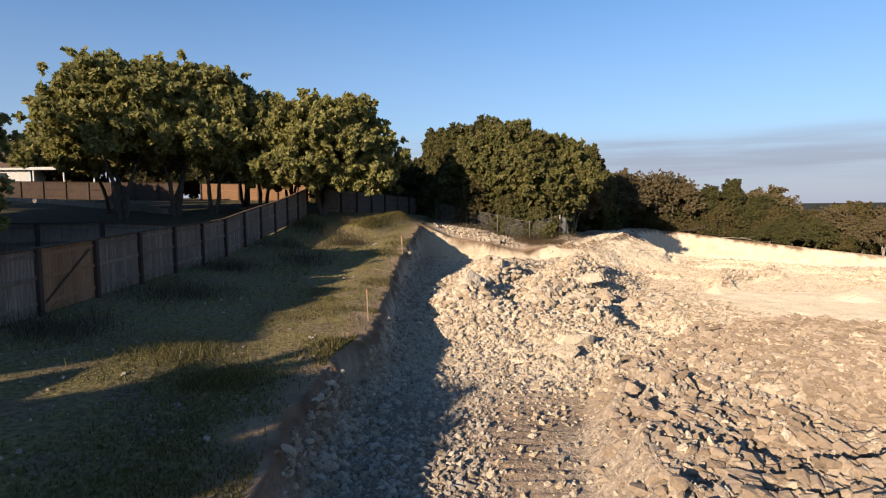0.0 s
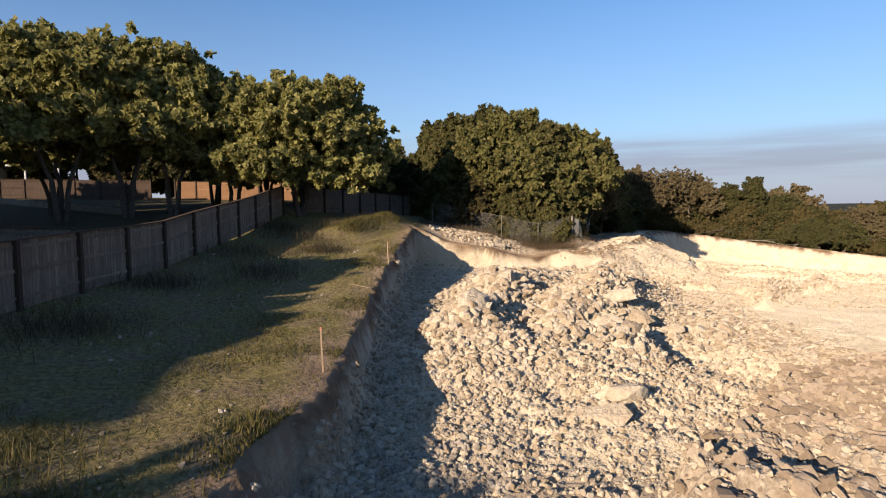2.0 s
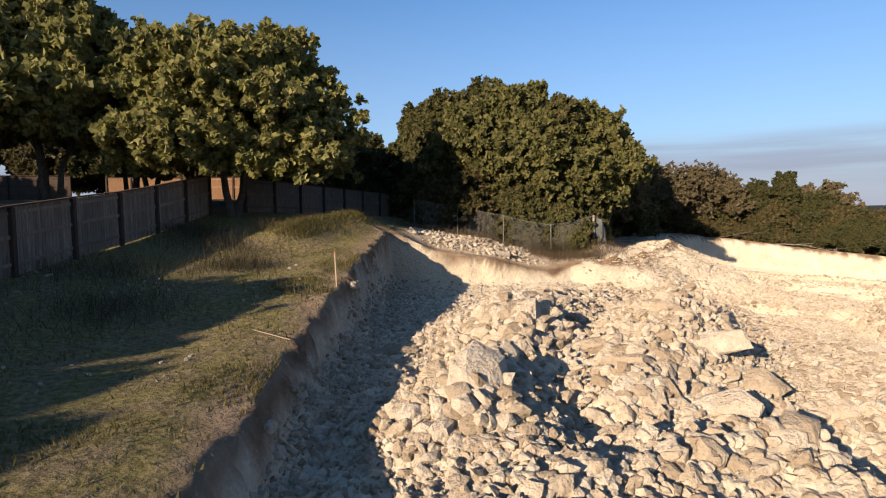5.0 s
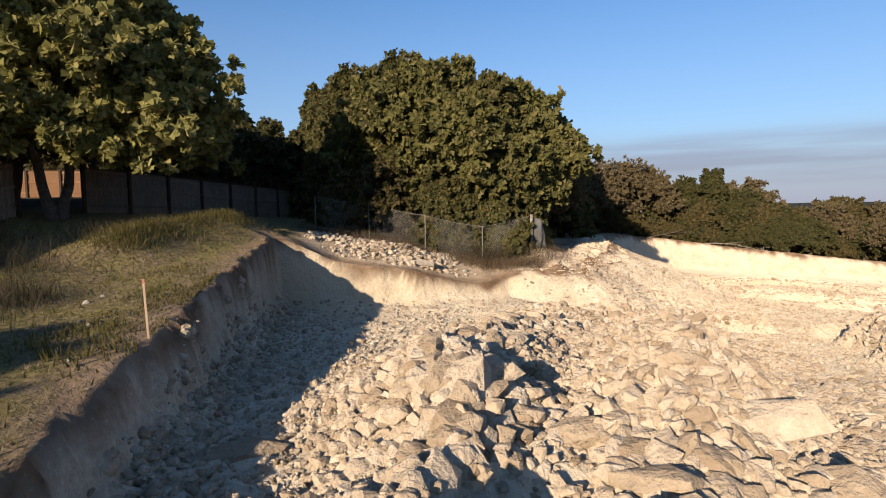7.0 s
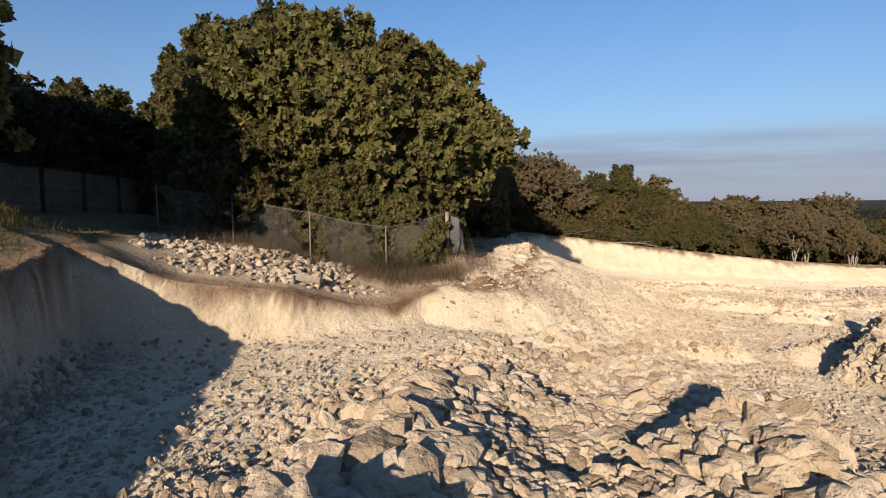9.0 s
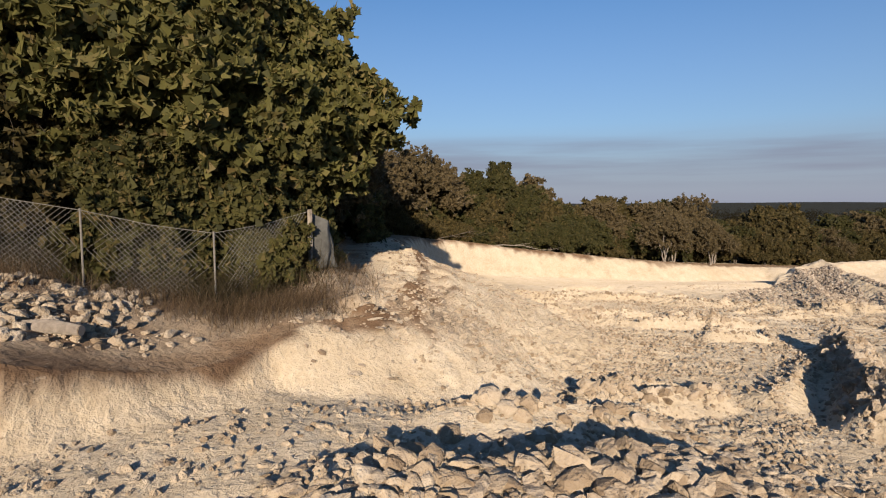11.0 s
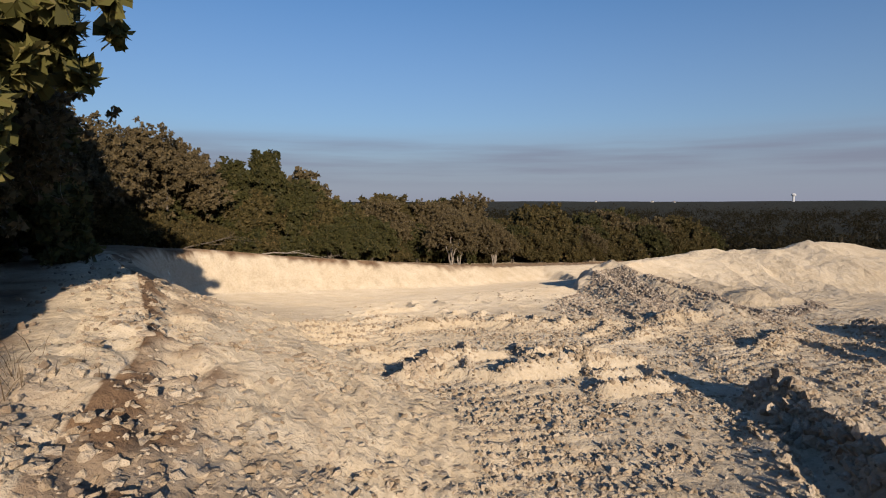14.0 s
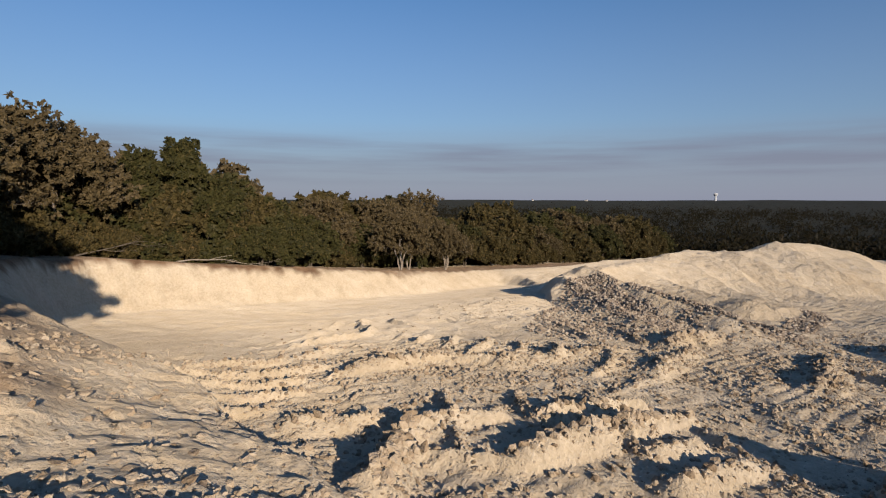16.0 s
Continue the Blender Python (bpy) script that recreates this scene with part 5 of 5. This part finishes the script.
# ---------------------------------------------------------------- wire fence and survey stakes by the pit
def wire_fence(points, tall=1.6, step=0.12):
    thing = new("chain_link_fence")
    ax, ay = points[0]
    base = upper_at(ax, ay)
    thing.matrix_basis = pose(ax, ay, base)
    for px, py in points:
        verts, faces = [], []
        z = height_at(px, py) - base
        tube(verts, faces, (px - ax, py - ay, z - 0.2), (px - ax, py - ay, z + tall + 0.06), 0.022, 0.022, 8)
        part("post", mesh_from("post", verts, faces, METAL), None, thing)
    for (px, py), (qx, qy) in zip(points, points[1:]):
        length = math.hypot(qx - px, qy - py)
        verts, faces = [], []

        def at(u, v):
            sag = 0.06 * math.sin(math.pi * u / length) * (v / tall)
            k = u / length
            x, y = px + (qx - px) * k, py + (qy - py) * k
            return (x - ax, y - ay + 0.03 * math.sin(3 * u), (1 - k) * height_at(px, py) + k * height_at(qx, qy) - base + 0.02 + v - sag)

        for sgn in (1, -1):
            u = -tall
            while u < length + tall:
                ends = []
                for v in (0.0, tall * 0.5, tall):
                    ends.append((u + sgn * (v - tall / 2), v))
                for (u0, v0), (u1, v1) in zip(ends, ends[1:]):
                    if 0 <= u0 <= length and 0 <= u1 <= length:
                        tube(verts, faces, at(u0, v0), at(u1, v1), 0.0055, 0.0055, 3)
                u += step
        tube(verts, faces, at(0, tall), at(length / 2, tall), 0.008, 0.008, 4)
        tube(verts, faces, at(length / 2, tall), at(length, tall), 0.008, 0.008, 4)
        part("wire_mesh", mesh_from("wire_mesh", verts, faces, METAL), None, thing)
    return tagged(thing, "sagging galvanised chain-link fence below the trees", "fence")


wire_fence([(-0.6, 49.4), (1.9, 48.2), (4.4, 47.2), (6.95, 46.7), (9.6, 47.9)])

SILT = material("grey_cloth", build_plain((0.11, 0.108, 0.10), 0.35, 4.0, 0.03))
verts, faces = [], []
for i in range(13):
    for j in range(7):
        u, v = i / 12, j / 6
        verts.append((0.75 * u - 0.35 + 0.05 * math.sin(9 * v + 4 * u), 0.10 * math.sin(7 * u + 2 * v) - 0.25 * v * u, 0.02 + 1.55 * (1 - v) * (1 - 0.25 * u)))
for i in range(12):
    for j in range(6):
        faces.append((i * 7 + j, i * 7 + j + 1, i * 7 + j + 8, i * 7 + j + 7))
wrap = new("silt_fence")
wrap.matrix_basis = pose(9.95, 47.9, height_at(9.95, 47.9), 0, 0, 20)
cloth = part("cloth", mesh_from("cloth", verts, faces, SILT, flat=False), None, wrap)
solid = cloth.modifiers.new("thickness", "SOLIDIFY")
solid.thickness = 0.01
part("post", box(bmesh.new(), (-0.42, -0.06, -0.2), (-0.33, 0.04, 1.62), 0.01), PALE_BARK, wrap, "pale weathered wooden post")
tagged(wrap, "loose grey silt-fence cloth hung on a pale post", "silt fence")

LATH = material("survey_lath", build_wood((0.42, 0.30, 0.20), (0.60, 0.46, 0.33)))
FLAG = material("pink_paint", build_plain((0.50, 0.22, 0.15), 0.15, 9.0, 0.0))
for x, y, tall in ((-2.35, 17.3, 0.95), (-2.25, 31.0, 0.98)):
    stake = new("survey_stake")
    stake.matrix_basis = pose(x, y, height_at(x, y), 2, -2, 15)
    part("lath", box(bmesh.new(), (-0.017, -0.006, -0.15), (0.017, 0.006, tall), 0.002), LATH, stake)
    part("paint_band", box(bmesh.new(), (-0.019, -0.008, tall - 0.07), (0.019, 0.008, tall + 0.003)), FLAG, stake, "faded red painted top")
    tagged(stake, "thin upright wooden survey lath at the bank's edge", "stake", "survey stakes")
flat_lath = tagged(new("fallen_lath", bpy.data.meshes.new("fallen_lath")), "pale wooden lath lying in the grass", "stake")
bm = box(bmesh.new(), (-0.62, -0.015, 0), (0.62, 0.015, 0.012), 0.002)
bm.to_mesh(flat_lath.data)
flat_lath.data.materials.append(LATH)
flat_lath.matrix_basis = pose(-2.95, 26.9, height_at(-2.95, 26.9) + 0.06, 0, 3, -38)

# ---------------------------------------------------------------- far off
TOWER = material("tower_paint", build_plain((0.50, 0.52, 0.55), 0.05, 0.2, 0.0), 0.5)
tower = new("water_tower")
tower.matrix_basis = pose(2868, 197, upper_at(2868, 197))
lift = 38.0 - upper_at(2868, 197)
verts, faces = [], []
profile = [(0, 5.5), (0.5, 4), (0.62, 4), (0.72, 8), (0.82, 10), (0.92, 9), (0.98, 5), (1.0, 0.2)]
for (za, ra), (zb, rb) in zip(profile, profile[1:3]):
    tube(verts, faces, (0, 0, za * lift), (0, 0, zb * lift), ra, rb, 16)
part("column", mesh_from("column", verts, faces, TOWER, flat=False), None, tower)
verts, faces = [], []
for (za, ra), (zb, rb) in zip(profile[2:], profile[3:]):
    tube(verts, faces, (0, 0, za * lift), (0, 0, zb * lift), ra, rb, 16)
part("tank", mesh_from("tank", verts, faces, TOWER, flat=False), None, tower)
tagged(tower, "white water tower standing over the far woods", "water tower")

# ---------------------------------------------------------------- small things by the rim
def limbs(verts, faces, start, heading, length, radius, r, depth=0):
    """A crooked dead limb that forks."""
    p, h = Vector(start), Vector(heading).normalized()
    for i in range(5):
        h = (h + Vector(r.normal(0, 0.18, 3))).normalized()
        q = p + h * (length / 5)
        tube(verts, faces, p, q, radius * (1 - i / 6), radius * (1 - (i + 1) / 6), 6)
        if depth < 2 and i > 0:
            side = (h + Vector(r.normal(0, 0.75, 3))).normalized()
            limbs(verts, faces, q, side, length * 0.5, radius * 0.5 * (1 - i / 7), r, depth + 1)
        p = q


def dead_wood(name, at, heading, length, radius, seed, label, mat):
    r = np.random.default_rng(seed)
    verts, faces = [], []
    limbs(verts, faces, (0, 0, radius * 0.8), heading, length, radius, r)
    verts = [(v[0], v[1], 0.4 * v[2]) for v in verts]
    o = new(name, mesh_from(name, verts, faces, mat, flat=False))
    o.matrix_basis = pose(at[0], at[1], height_at(*at))
    return tagged(o, label, "dead wood")


dead_wood("fallen_tree", (35.0, 72.8), (0.95, -0.1, 0.2), 4.6, 0.13, 66, "fallen grey tree with bare pale branches on the rim", PALE_BARK)
dead_wood("fallen_tree", (29.6, 73.4), (0.8, 0.2, 0.35), 3.6, 0.11, 62, "fallen brown tree with broken branches on the rim", BARK)
dead_wood("dead_branch", (2.2, 44.6), (0.8, -0.3, 0.12), 2.2, 0.04, 63, "dry branch lying on the stony shelf", BARK)
dead_wood("dead_branch", (8.6, 46.2), (0.5, -0.7, 0.3), 1.8, 0.03, 64, "dry branch lying in the brush", BARK)
dead_wood("dead_branch", (0.6, 45.8), (0.7, 0.5, 0.2), 2.0, 0.035, 65, "dry branch lying on the stony shelf", BARK)
log = new("log")
log.matrix_basis = pose(3.9, 43.95, height_at(3.9, 43.95) + 0.02, 0, 4, -38)
verts, faces = [], []
tube(verts, faces, (-0.5, 0, 0.09), (-0.05, 0.03, 0.12), 0.10, 0.12, 10)
tube(verts, faces, (-0.05, 0.03, 0.12), (0.5, 0, 0.10), 0.12, 0.09, 10)
part("trunk", mesh_from("trunk", verts, faces, PALE_BARK, flat=False), None, log)
part("cut_end", bmesh_disc((0.502, 0, 0.10), 0.085), LATH, log, "pale sawn end")
tagged(log, "short pale log lying on the stony shelf", "log")
shed = new("shed")
shed.matrix_basis = pose(31.0, 76.2, height_at(31.0, 76.2), 0, 0, -20)
for i in range(9):
    if i not in (3, 6):
        part("board", box(bmesh.new(), (-1.35 + 0.3 * i, -0.02, 0.0), (-1.08 + 0.3 * i, 0.0, 1.5 - 0.05 * (i % 3)), 0.004), PALE_BARK if i in (1, 2, 7) else POST_WOOD, shed)
part("side_wall", box(bmesh.new(), (-1.38, 0.0, 0), (-1.33, 1.6, 1.5)), POST_WOOD, shed)
part("side_wall", box(bmesh.new(), (1.30, 0.0, 0), (1.35, 1.6, 1.5)), POST_WOOD, shed)
part("roof", box(bmesh.new(), (-1.55, -0.25, 1.5), (1.5, 1.8, 1.56), 0.01), METAL, shed, "dull sheet-metal roof")
tagged(shed, "small weathered shed half hidden in the rim scrub", "shed")
for i, (x, y, s) in enumerate([(40.5, 71.8, 0.55), (43.0, 71.4, 0.6), (41.8, 72.6, 0.7), (29.6, 74.6, 0.55), (32.4, 74.4, 0.5), (27.6, 74.8, 0.7), (35.8, 74.2, 0.6), (25.6, 73.6, 0.6)]):
    plant("shrub", SCRUBS[1 if i < 3 else 3], (x, y), "low green shrub on the rim" if i < 3 else "low brown shrub on the rim", "shrub", "rim shrubs", 50 * i, s)
r = np.random.default_rng(71)
for i in range(3):
    a, far = 0.30 + r.uniform(-0.09, 0.07), r.uniform(2000, 2700)
    x, y = 20 + far * math.cos(a), 45 + far * math.sin(a)
    gable_house((x, y), (r.uniform(6, 9), 7), r.uniform(2.6, 3.4), 5.5, "pale distant house among the woods", math.degrees(a) + r.uniform(40, 130))

# ---------------------------------------------------------------- grass
def grass_stuff():
    r = np.random.default_rng(41)
    n = 120000
    ys = 6 + 40 * r.random(n) ** 1.3
    edge = np.interp(ys, [p[1] for p in RIM[1:12]], [p[0] for p in RIM[1:12]])
    xs = edge - 0.1 - 9 * r.random(n) ** 1.4
    dens = (0.08 + 0.92 * smooth(-0.05, 0.35, fbm(xs, ys, 2.4, 4, 1))) * (0.35 + 0.65 * smooth(-7, -4, xs))
    ok = dens > r.random(n)
    xs, ys = xs[ok], ys[ok]
    n = len(xs)
    z = height(xs, ys)
    tall = 0.03 + 0.09 * r.random(n) + 0.2 * smooth(0.25, 0.5, fbm(xs, ys, 3.5, 3, 2)) * r.random(n)
    a = r.uniform(0, 2 * math.pi, n)
    lean = r.normal(0, 0.35, (n, 2))
    w = 0.012 + 0.012 * r.random(n)
    base = np.stack([xs, ys, z - 0.02], -1)
    side = np.stack([np.cos(a) * w, np.sin(a) * w, 0 * w], -1)
    tip = base + np.stack([lean[:, 0] * tall, lean[:, 1] * tall, tall], -1)
    V = np.stack([base - side, base + side, tip], 1).reshape(-1, 3)
    return tagged(new("grass", fast_mesh("grass", V, np.arange(n * 3).reshape(-1, 3), GRASS_BLADE)), "yellow-green grass and dry weeds on the lot", "grass", kind="stuff")


grass_stuff()


def brush_stuff(name, spots, count, tall, seed, label, mat, width=0.006):
    """Dry stalks and twigs standing in tangles round the given spots."""
    r = np.random.default_rng(seed)
    k = r.integers(0, len(spots), count)
    c = np.array(spots, float)[k]
    xs, ys = c[:, 0] + r.normal(0, 1, count) * c[:, 2], c[:, 1] + r.normal(0, 1, count) * c[:, 2]
    z = height(xs, ys)
    h = tall * r.uniform(0.3, 1.0, count)
    a = r.uniform(0, 2 * math.pi, count)
    lean = r.normal(0, 0.55, (count, 2))
    base = np.stack([xs, ys, z - 0.03], -1)
    mid = base + np.stack([lean[:, 0] * h * 0.4, lean[:, 1] * h * 0.4, h * 0.6], -1)
    tip = base + np.stack([lean[:, 0] * h, lean[:, 1] * h, h], -1)
    side = np.stack([np.cos(a), np.sin(a), 0 * a], -1) * (width * r.uniform(0.6, 1.4, count))[:, None]
    V = np.stack([base - side, base + side, mid + side * 0.7, mid - side * 0.7, tip + side * 0.2, tip - side * 0.2], 1).reshape(-1, 3)
    o = np.arange(count)[:, None] * 6
    F = np.concatenate([o + [0, 1, 2, 3], o + [3, 2, 4, 5]])
    return tagged(new(name, fast_mesh(name, V, F, mat)), label, "brush", kind="stuff")


WEED = material("weed", build_leaf((0.035, 0.030, 0.016), (0.085, 0.066, 0.036), (0.15, 0.115, 0.07)))
STRAW = material("straw", build_leaf((0.07, 0.047, 0.028), (0.16, 0.11, 0.065), (0.28, 0.21, 0.13)))
brush_stuff("dry_brush", [(7.5, 46.0, 0.5), (8.6, 46.2, 0.6), (9.6, 46.8, 0.6), (5.5, 46.6, 0.6), (3.5, 46.9, 0.6), (1.0, 47.6, 0.8), (10.6, 48.6, 0.6), (-0.5, 49.5, 0.8), (7.2, 45.2, 0.5), (8.6, 45.6, 0.5), (7.9, 45.8, 0.5), (6.6, 45.9, 0.5)], 6500, 0.42, 51, "dry straw-coloured brush along the wire fence", STRAW)
brush_stuff("brown_brush", [(4.0, 48.4, 0.7), (6.0, 48.0, 0.7), (8.0, 47.6, 0.7), (9.4, 48.2, 0.5), (2.0, 49.2, 0.7), (7.2, 46.9, 0.5)], 5000, 0.9, 54, "tangled brown brush behind the wire fence", WEED)
brush_stuff("lot_weeds", [(-9.5, 14, 0.8), (-8.8, 19, 0.9), (-9.3, 25, 0.8), (-8.5, 31, 1.0), (-6.8, 28, 0.8), (-7.2, 36, 1.0), (-5.6, 33, 0.6), (-9.0, 38, 0.8), (-6.0, 40.5, 0.7)], 7000, 0.6, 52, "dry weeds along the shaded fence", WEED)
brush_stuff("tall_grass", [(-4.6, 39.2, 0.5), (-4.0, 41.2, 0.6), (-3.4, 42.8, 0.5), (-5.0, 37.8, 0.4), (-6.2, 13.2, 0.7), (-4.6, 11.5, 0.5)], 6000, 0.32, 53, "tall yellow-green grass clumps on the bank", GRASS_BLADE, 0.009)
